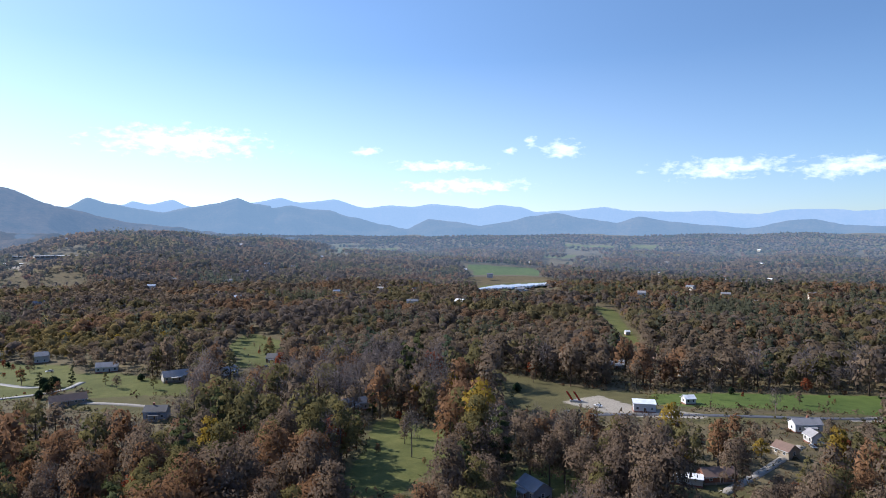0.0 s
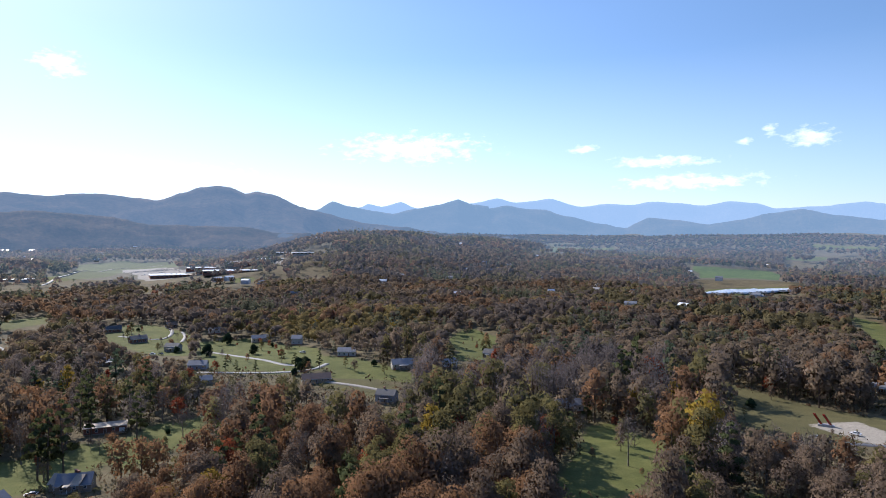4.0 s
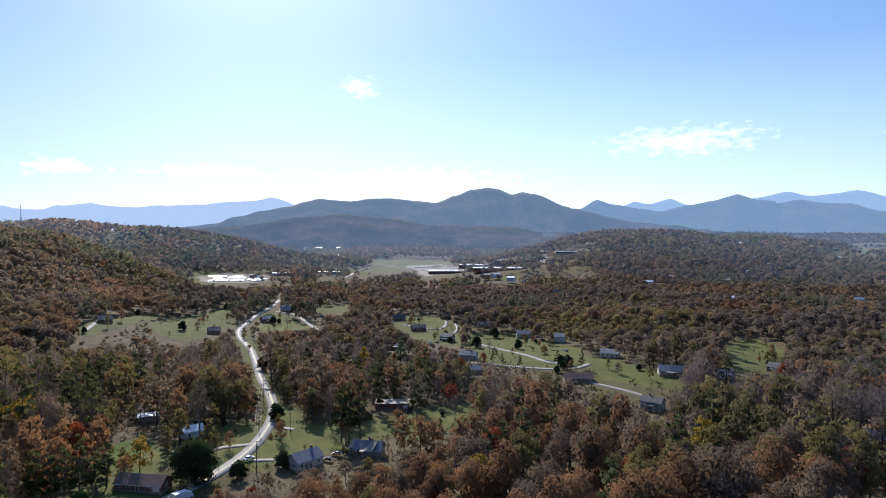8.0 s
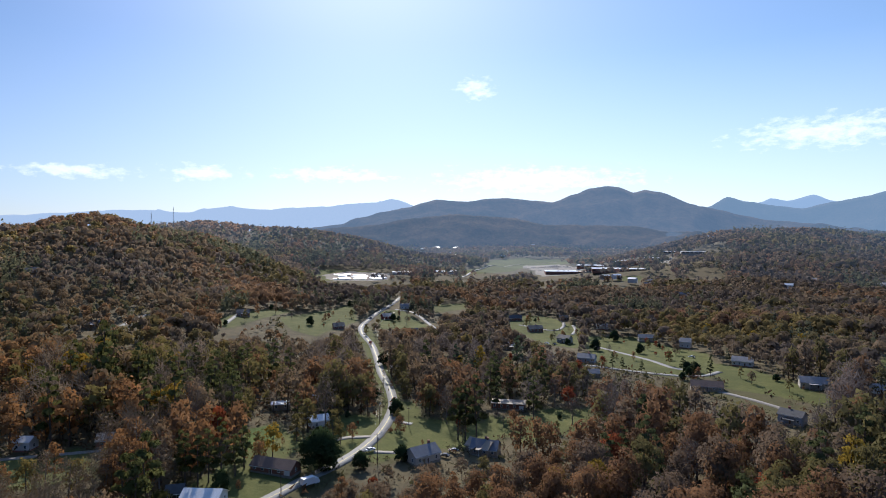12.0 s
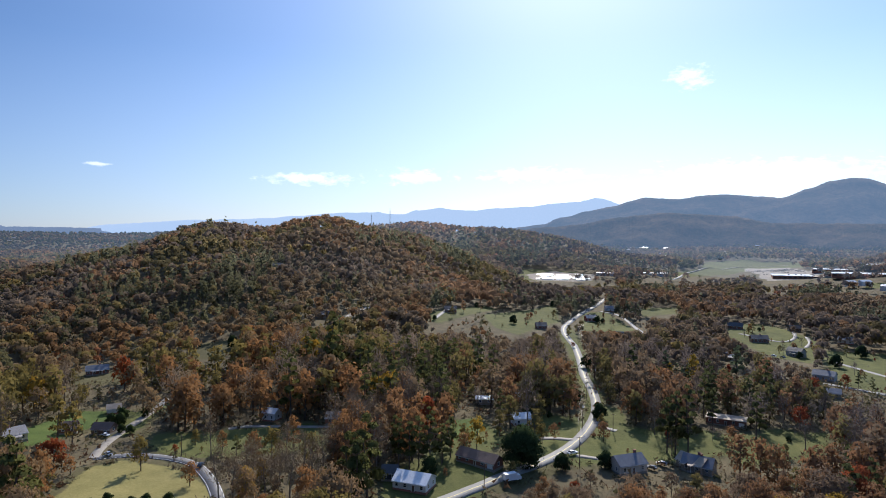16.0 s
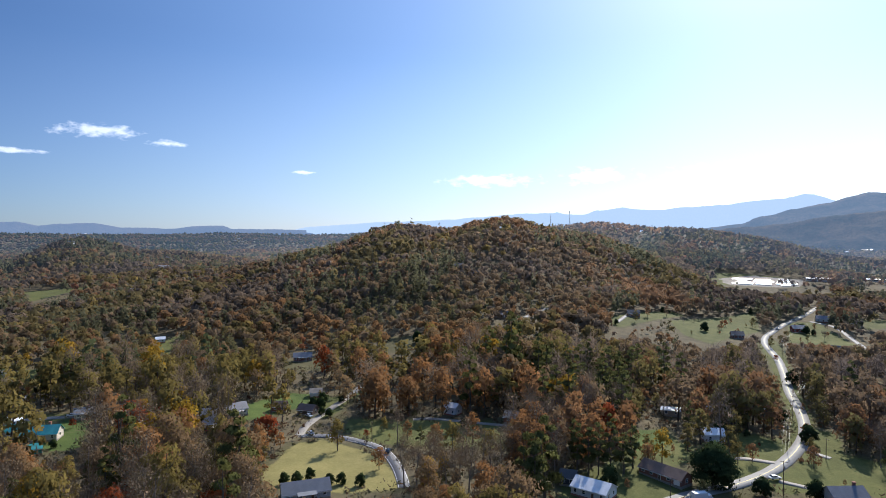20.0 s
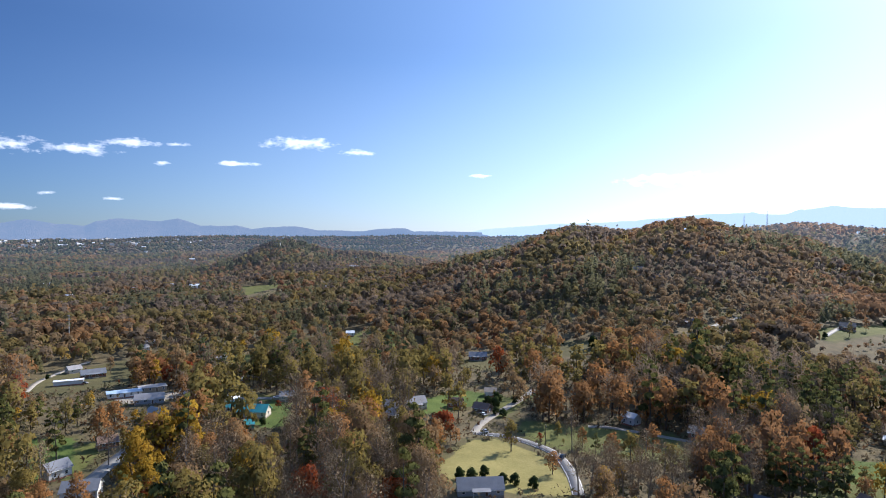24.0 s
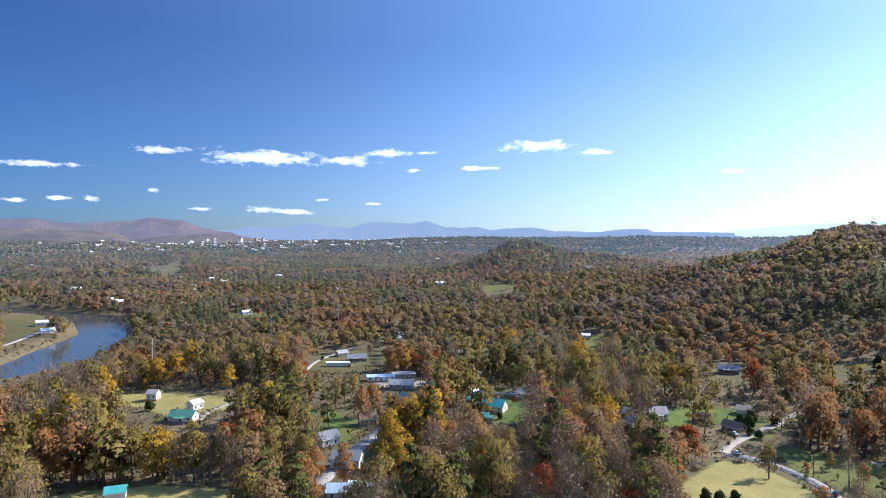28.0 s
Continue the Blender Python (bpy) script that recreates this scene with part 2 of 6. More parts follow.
lawn("hay", (-166, -374), (-184, -351), (-205, -304), (-194, -293), (-169, -286), (-163, -300), (-164, -324), (-159, -352))
lawn("hay", (-82, -240), (-112, -222), (-130, -193), (-106, -158), (-70, -206))
lawn("bright", (-216, -257), (-224, -239), (-188, -201), (-175, -206))
lawn("scrub", (-239, -795), (-277, -808), (-250, -677), (-220, -643), (-194, -643))
lawn("grass", (-443, -680), (-501, -644), (-476, -613), (-425, -642))
lawn("scrub", (-862, -1740), (-996, -1833), (-1142, -1989), (-822, -1483))
lawn("grass", (-827, -548), (-1003, -542), (-951, -643))
lawn("dirt", (-1160, 522), (-1194, 603), (-1130, 666), (-1058, 619), (-1094, 513))
lawn("grass", (-1198, 511), (-1207, 572), (-1147, 511), (-1148, 490))
lawn("grass", (-1169, 892), (-1419, 1267), (-1416, 1463), (-1192, 1064), (-1106, 851))
lawn("dirt", (-2211, 2144), (-2200, 2161), (-2215, 2248), (-2196, 2188))
lawn("yard", (64, 1194), (77, 1324), (144, 1354), (236, 1266), (228, 1213), (123, 1155))

road("asphalt", 5.4, (-184, 19), (-208, 73), (-216, 89), (-224, 108), (-238, 129), (-259, 150), (-286, 170), (-321, 188), (-357, 203), (-400, 224), (-446, 245), (-476, 256), (-516, 272), (-557, 296), (-616, 342), (-663, 388), (-709, 427), (-822, 503))
road("tar", 4.6, (-282, -65), (-282, -49), (-273, -33), (-262, -24), (-245, -18), (-232, -15), (-220, -13))
road("gravel", 3.8, (-282, -65), (-297, -65), (-318, -61), (-351, -52), (-369, -48))
road("asphalt", 3.4, (-353, 410), (-321, 400), (-282, 386), (-253, 371), (-238, 369))
road("asphalt", 3.4, (-481, 440), (-436, 441), (-445, 468), (-478, 500))
road("asphalt", 3.0, (-408, 441), (-424, 463), (-445, 482))
road("gravel", 3.2, (-197, 335), (-172, 331), (-148, 325))
road("asphalt", 4.0, (-297, 332), (-285, 338), (-246, 348), (-224, 359), (-221, 377))
road("asphalt", 4.0, (-641, 385), (-614, 395), (-540, 369), (-495, 349))
road("asphalt", 3.4, (-272, 159), (-260, 157), (-253, 161))
road("gravel", 3.4, (-249, 115), (-249, 124), (-244, 137))
road("gravel", 3.0, (-228, 126), (-223, 134), (-218, 141))
road("asphalt", 3.6, (-545, 74), (-570, 90), (-585, 102))
road("asphalt", 3.6, (-548, 156), (-588, 178), (-611, 191))
road("gravel", 3.4, (-278, -332), (-306, -354), (-336, -368), (-367, -377))
road("asphalt", 4.5, (-295, -208), (-299, -190), (-303, -171), (-311, -154))
road("gravel", 3.4, (-170, -285), (-181, -294), (-198, -298), (-212, -297))
road("gravel", 5.0, (-187, -618), (-219, -654), (-241, -676))
road("asphalt", 6.0, (-217, -202), (-193, -193), (-149, -172))
road("gravel", 3.0, (-311, -14), (-311, -1), (-295, 36))
road("asphalt", 6, (-2205, 2150), (-2200, 2161), (-2106, 2137), (-2029, 2174))
road("asphalt", 6, (-1048, 789), (-1195, 955), (-1419, 1267), (-1398, 1444))
road("tar", 4, (74, 316), (107, 310), (144, 304), (182, 302), (220, 306))
road("gravel", 3.4, (98, 215), (125, 236), (151, 259))

house(-221.4, 405.5, 21, 15.1, 7.6, 3.6, "white", "grey_roof")
house(-298.6, 458.3, 21, 10.1, 7.6, 5.4, "white", "grey_roof")
house(-164.6, 377.7, 34, 16.8, 8.4, 3.4, "cream", "grey_roof")
house(-203.8, 333.7, 36, 20.2, 8.4, 2.7, "tan", "brown_roof")
house(-144.0, 309.1, 5, 12.6, 7.6, 4.4, "blue_grey", "dark_roof")
house(-138.2, 396.6, 64, 11.8, 6.7, 3.4, "white", "grey_roof")
house(-123.5, 449.3, -10, 10.9, 7.6, 3.8, "brown", "dark_roof")
house(-49.2, 335.4, 23, 18.5, 7.6, 3.9, "white", "grey_roof")
house(-75.8, 330.4, 21, 12.6, 7.6, 4.7, "dark", "dark_roof")
house(-56, 766, 4, 15.1, 7.6, 3.1, "white", "grey_roof")
house(116.4, 567.2, -22, 15.1, 8.4, 3.4, "tan", "grey_roof")
house(126, 638, -11, 12.6, 8.4, 3.4, "brown", "grey_roof")
house(121.2, 478.9, -34, 13.4, 7.6, 3.4, "cream", "grey_roof")
house(124.0, 441.9, -6, 20.2, 8.4, 3.4, "blue_grey", "grey_roof")
house(159.7, 463.2, -54, 12.6, 7.6, 3.4, "brown", "brown_roof")
house(164.7, 416.6, 3, 12.6, 7.6, 3.4, "cream", "brown_roof")
house(197.2, 433.2, 26, 8.4, 6.7, 3.4, "white", "dark_roof")
house(104.3, 319.4, -13, 12.6, 9.2, 4.2, "white", "white_roof", "shed")
house(132.5, 332.6, 8, 6.7, 5.9, 3.1, "white", "white_roof")
house(164.4, 279.2, -0, 14.3, 6.7, 3.9, "white", "grey_roof")
house(158.5, 262.9, -91, 7.6, 5.9, 3.4, "white", "grey_roof")
house(88.4, 223.1, -22, 12.6, 5.0, 2.6, "white", "white_roof", "shed")
house(100.4, 225.7, 6, 14.3, 7.6, 2.7, "brick", "brown_roof")
house(31.1, 210.7, -63, 11.8, 8.4, 3.7, "blue_grey", "slate_roof")
house(138.2, 248.1, -69, 9.2, 6.7, 3.1, "tan", "brown_roof")
house(173.5, 580.6, 3, 5.0, 5.0, 3.1, "white", "white_roof")
house(-291, 635, 25, 10.9, 7.6, 3.4, "blue_grey", "grey_roof")
house(-340, 594, 30, 15.1, 7.6, 2.9, "tan", "grey_roof")
house(-115.4, 586.8, 21, 11.8, 7.6, 3.0, "blue_grey", "grey_roof")
house(-412.1, 489.6, 30, 12.6, 7.6, 3.4, "white", "grey_roof")
house(-344.2, 468.1, 44, 16.8, 8.4, 3.6, "cream", "slate_roof")
house(-506, 457, 48, 16.0, 8.4, 3.4, "brick", "dark_roof")
house(-439.7, 422.8, 61, 16.0, 9.2, 3.6, "brick", "dark_roof")
house(-378.9, 400.1, 13, 13.4, 8.4, 4.2, "blue_grey", "dark_roof")
house(-473, 497, 64, 11.8, 7.6, 3.4, "brown", "dark_roof")
house(-303.3, 343.2, 29, 14.3, 8.4, 3.4, "blue_grey", "slate_roof")
house(-366.0, 324.3, 53, 16.0, 8.4, 3.0, "tan", "grey_roof")
house(-272.1, 313.3, 46, 10.1, 6.7, 2.7, "tan", "grey_roof")
house(-482.5, 406.6, 60, 11.8, 7.6, 3.1, "tan", "grey_roof")
house(-254.0, 224.5, 43, 21.0, 8.4, 3.1, "brick", "tan_roof", "shed")
house(-206.9, 167.2, 16, 13.4, 7.6, 3.1, "tan", "tan_roof")
house(-269.7, 119.6, 86, 10.1, 7.6, 3.6, "white", "white_roof")
house(-308.0, 115.7, 69, 10.9, 6.7, 2.7, "tan", "white_roof", "shed")
house(-229.1, 83.9, 35, 21.0, 7.6, 2.7, "brick", "brown_roof")
house(-215.4, 53.8, 51, 15.1, 10.1, 3.1, "white", "white_roof")
house(-225.2, 47.0, 68, 6.7, 5.9, 3.1, "dark", "dark_roof")
house(-590, 343, 80, 13.4, 9.2, 3.9, "red_barn", "slate_roof")
house(-323.7, 206.6, 27, 9.2, 7.6, 2.9, "tan", "tan_roof")
house(-210.3, 138.9, 92, 14.3, 9.2, 3.6, "cream", "slate_roof")
house(-204.9, 168.0, 36, 13.4, 8.4, 2.9, "tan", "slate_roof")
house(-642, 399, 68, 14.3, 8.4, 3.6, "white", "slate_roof")
house(-626, 423, 56, 13.4, 7.6, 3.2, "tan", "brown_roof")
house(-489.3, 317.0, 57, 13.4, 7.6, 2.9, "tan", "slate_roof")
house(-526.9, 254.1, 74, 11.8, 8.4, 3.2, "brick", "dark_roof")
house(-313.3, 137.2, 66, 3.4, 3.4, 2.6, "white", "white_roof")
house(-316.4, 163.1, 83, 9.2, 6.7, 3.1, "brown", "brown_roof")
house(-318.9, 6.4, 54, 8.4, 6.7, 4.1, "white", "white_roof")
house(-301.8, 36.4, 68, 10.9, 7.6, 3.1, "brick", "tan_roof")
house(-316.7, -68.4, 72, 10.1, 6.7, 2.7, "brown", "brown_roof")
house(-320.2, -83.8, 95, 8.4, 6.7, 2.7, "brick", "brown_roof")
house(-446.9, -100.2, 103, 15.1, 7.6, 3.1, "brick", "slate_roof")
house(-348.9, -70.7, 101, 7.6, 5.9, 2.6, "white", "tan_roof")
house(-209.0, -46.1, 110, 18.5, 8.4, 2.7, "blue_grey", "slate_roof")
house(-216.0, -72.9, 129, 5.0, 4.2, 2.6, "red_barn", "white_roof")
house(-298.4, -112.8, 101, 9.2, 7.6, 3.2, "cream", "grey_roof")
house(-328.7, -334.5, 141, 16.8, 7.6, 2.7, "brick", "slate_roof")
house(-302.4, -326.4, 134, 18.5, 4.2, 2.6, "white", "white_roof", "shed")
house(-335.7, -358.3, 162, 10.1, 6.7, 2.7, "cream", "grey_roof")
house(-286.1, -269.4, 137, 20.2, 7.6, 2.7, "white", "blue_roof", "shed")
house(-301.9, -263.9, 141, 16.8, 7.6, 2.7, "tan", "grey_roof", "shed")
house(-278.4, -245.2, 125, 16.8, 7.6, 2.9, "blue_grey", "grey_roof")
house(-303.1, -237.4, 158, 13.4, 7.6, 3.1, "white", "brown_roof")
house(-287.6, -199.5, 160, 7.6, 5.9, 3.1, "white", "white_roof")
house(-269.4, -174.5, 101, 16.8, 8.4, 3.2, "cream", "teal_roof")
house(-274.0, -187.4, 102, 11.8, 6.7, 2.9, "cream", "teal_roof")
house(-252.1, -166.3, 123, 5.9, 5.0, 2.6, "teal", "teal_roof")
house(-184.9, -206.3, 168, 10.1, 7.6, 3.9, "white", "slate_roof")
house(-169.8, -178.0, 121, 13.4, 8.4, 4.1, "white", "slate_roof")
house(-217.5, -213.9, 145, 9.2, 6.7, 2.9, "brick", "brown_roof")
house(-178.4, -151.4, 110, 12.6, 7.6, 3.2, "brown", "dark_roof")
house(-286.0, -108.7, 86, 10.1, 7.6, 3.4, "cream", "grey_roof")
house(-430.8, -376.3, 106, 10.9, 7.6, 3.2, "white", "grey_roof")
house(-410.1, -366.5, 152, 7.6, 5.9, 3.1, "white", "grey_roof")
house(-408.1, -299.1, 128, 20.2, 7.6, 2.7, "cream", "grey_roof")
house(-299.9, -172.5, 120, 11.8, 6.7, 2.7, "cream", "slate_roof")
house(-511.6, -232.6, 114, 8.4, 6.7, 2.9, "white", "white_roof")
house(-254.5, -220.9, 71, 8.4, 6.7, 3.9, "white", "grey_roof")
house(-322.0, -218.3, 144, 5.0, 4.2, 4.2, "white", "grey_roof")
house(-175.2, -339.5, 123, 6.7, 5.9, 3.9, "white", "grey_roof")
house(-178.3, -302.3, 189, 7.6, 5.9, 3.9, "white", "white_roof")
house(-164.6, -289.5, 122, 14.3, 7.6, 3.1, "white", "green_roof")
house(-99.4, -218.5, 148, 7.6, 5.0, 2.6, "white", "teal_roof")
house(-184.6, -271.1, 136, 9.2, 5.9, 2.9, "red_barn", "brown_roof")
house(-145.1, -156.0, 129, 9.2, 6.7, 3.1, "white", "blue_roof")
house(-152.7, -152.8, 123, 10.1, 5.9, 2.7, "white", "white_roof")
house(-453, -652, 165, 13.4, 8.4, 4.2, "white", "white_roof")
house(-253, -710, 160, 18.5, 7.6, 3.4, "white", "white_roof")
house(-236, -657, 170, 13.4, 7.6, 2.9, "white", "white_roof")
house(-309.3, -103.1, 128, 11.8, 7.6, 3.4, "cream", "grey_roof")
house(-584.9, 183.3, 73, 13.4, 8.4, 3.6, "brick", "dark_roof")
house(-546.3, 54.3, 79, 15.1, 7.6, 3.1, "brown", "slate_roof")
house(-692, 20, 88, 13.4, 10.1, 5.1, "brown", "dark_roof")
house(-673, 38, 87, 11.8, 8.4, 4.2, "brown", "dark_roof")

lone("evergreen", 0.3, (-227, 345))
lone("evergreen", 0.35, (-163, -320), (-328, -68), (-329, -64))
lone("evergreen", 0.45, (-215, 113), (-300, 166), (-295, 145), (-274, 125), (-214, 131))
lone("evergreen", 1.1, (-223, 99))
lone("evergreen", 0.27, (-222, -52), (-220, -56), (-226, -48), (-222, -36), (-221, -29), (-221, -40), (-316, -61), (-314, -57))
lone("pine", 0.5, (-270, -9), (-227, 356), (-280, 343), (-269, 340), (-255, 342))
lone("pine", 0.6, (-218, 361), (-45, 381), (-239, 364), (163, 466))
lone("pine", 0.9, (-86, -252), (-98, -241), (-108, -234))
lone("pine", 0.95, (-234, 52), (-232, 56), (-233, 60), (-234, 65), (-234, 70), (-239, 75), (-198, -82), (-200, -79), (-203, -76), (-207, -74), (-196, -218))
lone("pine", 1.0, (-264, 219), (-274, 232), (131, 467), (137, 457), (127, 484))
lone("pine", 1.1, (-231, 221), (-271, 240), (-284, 239))
lone("pine", 1.25, (-222, 170), (-220, 175), (-225, 168))
lone("rust", 0.45, (-219, 349))
lone("rust", 0.55, (-239, -24))
lone("rust", 0.6, (-240, 81))
lone("rust", 0.75, (-243, 56), (-263, -2), (-270, 14))
lone("rust", 0.8, (-151, -175), (-151, -160), (-167, -134), (-222, -67))
lone("rust", 0.9, (-282, -138), (-246, -83), (16, 237), (116, 245))
lone("rust", 0.95, (-217, -217), (-205, -138), (-230, -222), (-136, -348))
lone("rust", 1.0, (-112, 306), (106, 237), (-195, 179), (-189, 183), (-180, 182))
lone("rust", 1.1, (-320, 172), (-266, 180), (-88, -248), (-101, -237), (-107, -237), (-93, -252))
lone("yellow", 0.7, (-515, -146))
lone("yellow", 0.8, (-241, 87), (93, 240), (-208, -319), (-282, -363), (-435, -293), (-268, -145), (-282, -136))
lone("yellow", 0.9, (-268, -126), (-274, -120), (-223, 492), (-254, 481), (-314, 515))
lone("yellow", 0.95, (-157, -136), (-205, -158), (-215, -157))
lone("yellow", 1.05, (101, 273))
lone("yellow", 1.15, (-114, -222), (-119, -223))
lone("yellow", 1.3, (-170, -156))
lone("bare", 0.4, (-235, 200), (-230, 200))
lone("bare", 0.8, (166, 307))
lone("bare", 0.9, (-271, -19), (-246, 177), (-254, 189), (-247, 198), (-268, 188), (-250, 267), (-248, 277), (-244, 250), (-239, 271), (-216, 234))
lone("bare", 1.0, (-220, -13), (-223, -9), (-228, -4), (-219, 2), (-230, 7), (-217, 10), (-226, 15), (-221, 19), (-232, 26), (-224, 34), (-231, 43), (-238, -2), (-246, 10), (-241, 24), (-238, 32), (-13, 251), (-190, -121), (-209, -96), (-206, -118), (-246, -84), (-200, -196))
lone("bare", 1.05, (-120, -218), (-129, -208), (-132, -202), (-166, -192), (-129, -191))
lone("olive", 0.75, (-262, -44), (-266, 128), (-246, 116))
lone("olive", 0.9, (-247, 30), (-247, 20), (-253, 5), (-183, -121), (-197, -120), (-223, -98), (-220, -113))
lone("olive", 1.0, (-303, -78), (-308, -85), (-239, 491), (-342, 515), (-283, 494), (-364, 518), (-140, -187), (-429, -172), (-428, -184), (-425, -162), (-179, -136), (-155, -186))
lone("olive", 1.1, (-81, -252), (-95, -243), (-111, -231), (-124, -211), (-136, -199), (-141, -189))
lone("red", 0.6, (-287, 341), (-272, 396))
lone("red", 0.7, (-93, 331), (155, 236))
lone("red", 0.8, (-282, -117))
lone("red", 0.85, (-189, -94), (-165, -148))
lone("red", 0.9, (59, 410))
lone("red", 1.0, (-328, 140))
lone("red", 1.1, (-267, -75))
lone("oak", 1.0, (-125, -218), (-132, -206))
lone("oak", 1.1, (7, 219), (13, 216), (19, 221), (32, 227), (38, 220), (44, 223))

hall(-1061, 1105, 48, 75, 72, 5.4, "brick", "white_roof")
hall(-1062, 1218, 38, 70, 54, 4.8, "brick", "white_roof")
hall(-860, 1071, 42, 110, 54, 4.8, "brick", "white_roof")
hall(-929, 1223, 37, 85, 72, 5.4, "brick", "slate_roof")
hall(-889, 1252, 35, 60, 45, 4.2, "cream", "white_roof")
hall(-923, 1346, 34, 50, 36, 3.6, "cream", "white_roof")
hall(-792, 1276, 36, 90, 36, 3.6, "cream", "white_roof")
hall(-1785, 1929, 43, 60, 45, 4.2, "cream", "white_roof")
hall(-1141, 808, 55, 70, 32, 3.0, "white", "white_roof")
hall(-1120, 688, 58, 40, 32, 3.0, "white", "white_roof")
hall(-970, 1160, 43, 90, 32, 3.6, "brick", "white_roof")
hall(-939, 1223, 35, 80, 27, 3.6, "cream", "white_roof")
hall(-894, 1256, 35, 60, 27, 3.6, "brick", "white_roof")
hall(-1032, 1116, 47, 60, 36, 3.6, "brick", "tan_roof")
hall(-1780, 1873, 44, 60, 22, 3.0, "cream", "white_roof")
hall(-1785, 2020, 44, 70, 22, 3.0, "white", "white_roof")

POLE_LINE = [(-216, 121), (-260, 147), (-303, 174), (-330, 195), (-391, 225), (-464, 258), (-596, 363)]
LONE_POLES = [(-277, -31), (-251, 158), (-208, 78), (-233, -235), (-176, -291)]
FENCE_LANE = [(-292, -49), (-287, -42), (-280, -33), (-272, -26), (-262, -20)]
FENCE_FIELD = [(-328, -47), (-322, -36), (-317, -23), (-312, -11)]
GRID_LINE = [(-141, -388), (-205, -399), (-333, -444), (-398, -429)]
CARS = [(-229, 125, 6), (-548, 294, 72), (-591, 324, 1), (-644, 370, 0), (-252, 116, 95), (-209, 149, 125), (-212, 156, 124), (-376, 375, 105), (-370, 378, 84), (-422, 462, 42), (-265, 414, 113), (-102, 365, 96), (-123, 425, 76), (154, 256, -11), (83, 330, 56), (68, 314, 48), (65, 320, 49), (-204, -68, 168), (-281, -107, 141), (-279, -103, 170), (-284, -60, 122), (-311, -67, 142), (-260, -22, 75), (-153, -158, 146), (-300, -180, 201), (-302, -164, 199), (-307, -319, 176), (-212, -297, 205)]
TRUCK = (-210, 90, 7)
DIGGER = (75, 345, -12)
GREENHOUSES = (66, 1180), (222, 1208)
TUNNELS = (-1105, 522), (-1068, 619)
SCHOOL_LOT = [(-1367, 1261), (-1293, 1329), (-1047, 1173), (-1047, 1040)]

# ---- materials ----


class Nodes:
    """A short way to write node trees."""

    def __init__(self, name):
        self.mat = bpy.data.materials.new(name)
        self.mat.use_nodes = True
        self.tree = self.mat.node_tree
        self.tree.nodes.clear()
        self.out = self.tree.nodes.new("ShaderNodeOutputMaterial")

    def put(self, kind, inputs=None, **settings):
        n = self.tree.nodes.new(kind)
        for k, v in settings.items():
            setattr(n, k, v)
        for k, v in (inputs or {}).items():
            if isinstance(v, bpy.types.NodeSocket):
                self.tree.links.new(v, n.inputs[k])
            else:
                n.inputs[k].default_value = v
        return n

    def noise(self, scale, detail=3.0, rough=0.6, vector=None):
        if vector is None:
            vector = self.put("ShaderNodeNewGeometry").outputs["Position"]
        return self.put("ShaderNodeTexNoise", {"Scale": scale, "Detail": detail, "Roughness": rough, "Vector": vector}).outputs["Fac"]

    def ramp(self, fac, *stops):
        n = self.put("ShaderNodeValToRGB", {"Fac": fac})
        e = n.color_ramp.elements
        while len(e) < len(stops):
            e.new(0.5)
        for el, (p, c) in zip(e, stops):
            el.position, el.color = p, (*c, 1)
        return n.outputs["Color"]

    def mix(self, fac, a, b, blend="MIX"):
        n = self.put("ShaderNodeMix", data_type="RGBA", blend_type=blend)
        for key, v in ((0, fac), (6, a), (7, b)):
            if isinstance(v, bpy.types.NodeSocket):
                self.tree.links.new(v, n.inputs[key])
            else:
                n.inputs[key].default_value = v if key == 0 else (*v, 1)
        return n.outputs[2]

    def sum(self, op, a, b=0.0, c=None):
        n = self.put("ShaderNodeMath", operation=op)
        for i, v in enumerate((a, b) if c is None else (a, b, c)):
            if isinstance(v, bpy.types.NodeSocket):
                self.tree.links.new(v, n.inputs[i])
            else:
                n.inputs[i].default_value = v
        return n.outputs[0]

    def bump(self, height, strength, distance):
        return self.put("ShaderNodeBump", {"Height": height, "Strength": strength, "Distance": distance}).outputs["Normal"]

    def surface(self, color, rough=0.8, metal=0.0, spec=0.3, normal=None):
        p = self.put("ShaderNodeBsdfPrincipled", {"Roughness": rough, "Metallic": metal, "Specular IOR Level": spec})
        if isinstance(color, bpy.types.NodeSocket):
            self.tree.links.new(color, p.inputs["Base Color"])
        else:
            p.inputs["Base Color"].default_value = (*color, 1)
        if normal is not None:
            self.tree.links.new(normal, p.inputs["Normal"])
        return p.outputs[0]

    def done(self, shader):
        self.tree.links.new(shader, self.out.inputs["Surface"])
        return self.mat


def scaled(c, k):
    return tuple(min(1.0, v * k) for v in c)


def plain(name, color, rough=0.7, metal=0.0, grain=3.0, vary=0.25, bump=0.0, spec=0.3):
    """Paint, board, brick or metal with soil and grain at two scales."""
    n = Nodes(name)
    o = n.put("ShaderNodeTexCoord").outputs["Object"]
    f = n.sum("ADD", n.sum("MULTIPLY", n.noise(grain, 4, 0.7, o), 0.55), n.sum("MULTIPLY", n.noise(grain * 0.13, 2, 0.5, o), 0.45))
    c = n.ramp(f, (0.3, scaled(color, 1 - vary)), (0.7, scaled(color, 1 + vary * 0.5)))
    return n.done(n.surface(c, rough, metal, spec, n.bump(f, bump, 0.02) if bump else None))


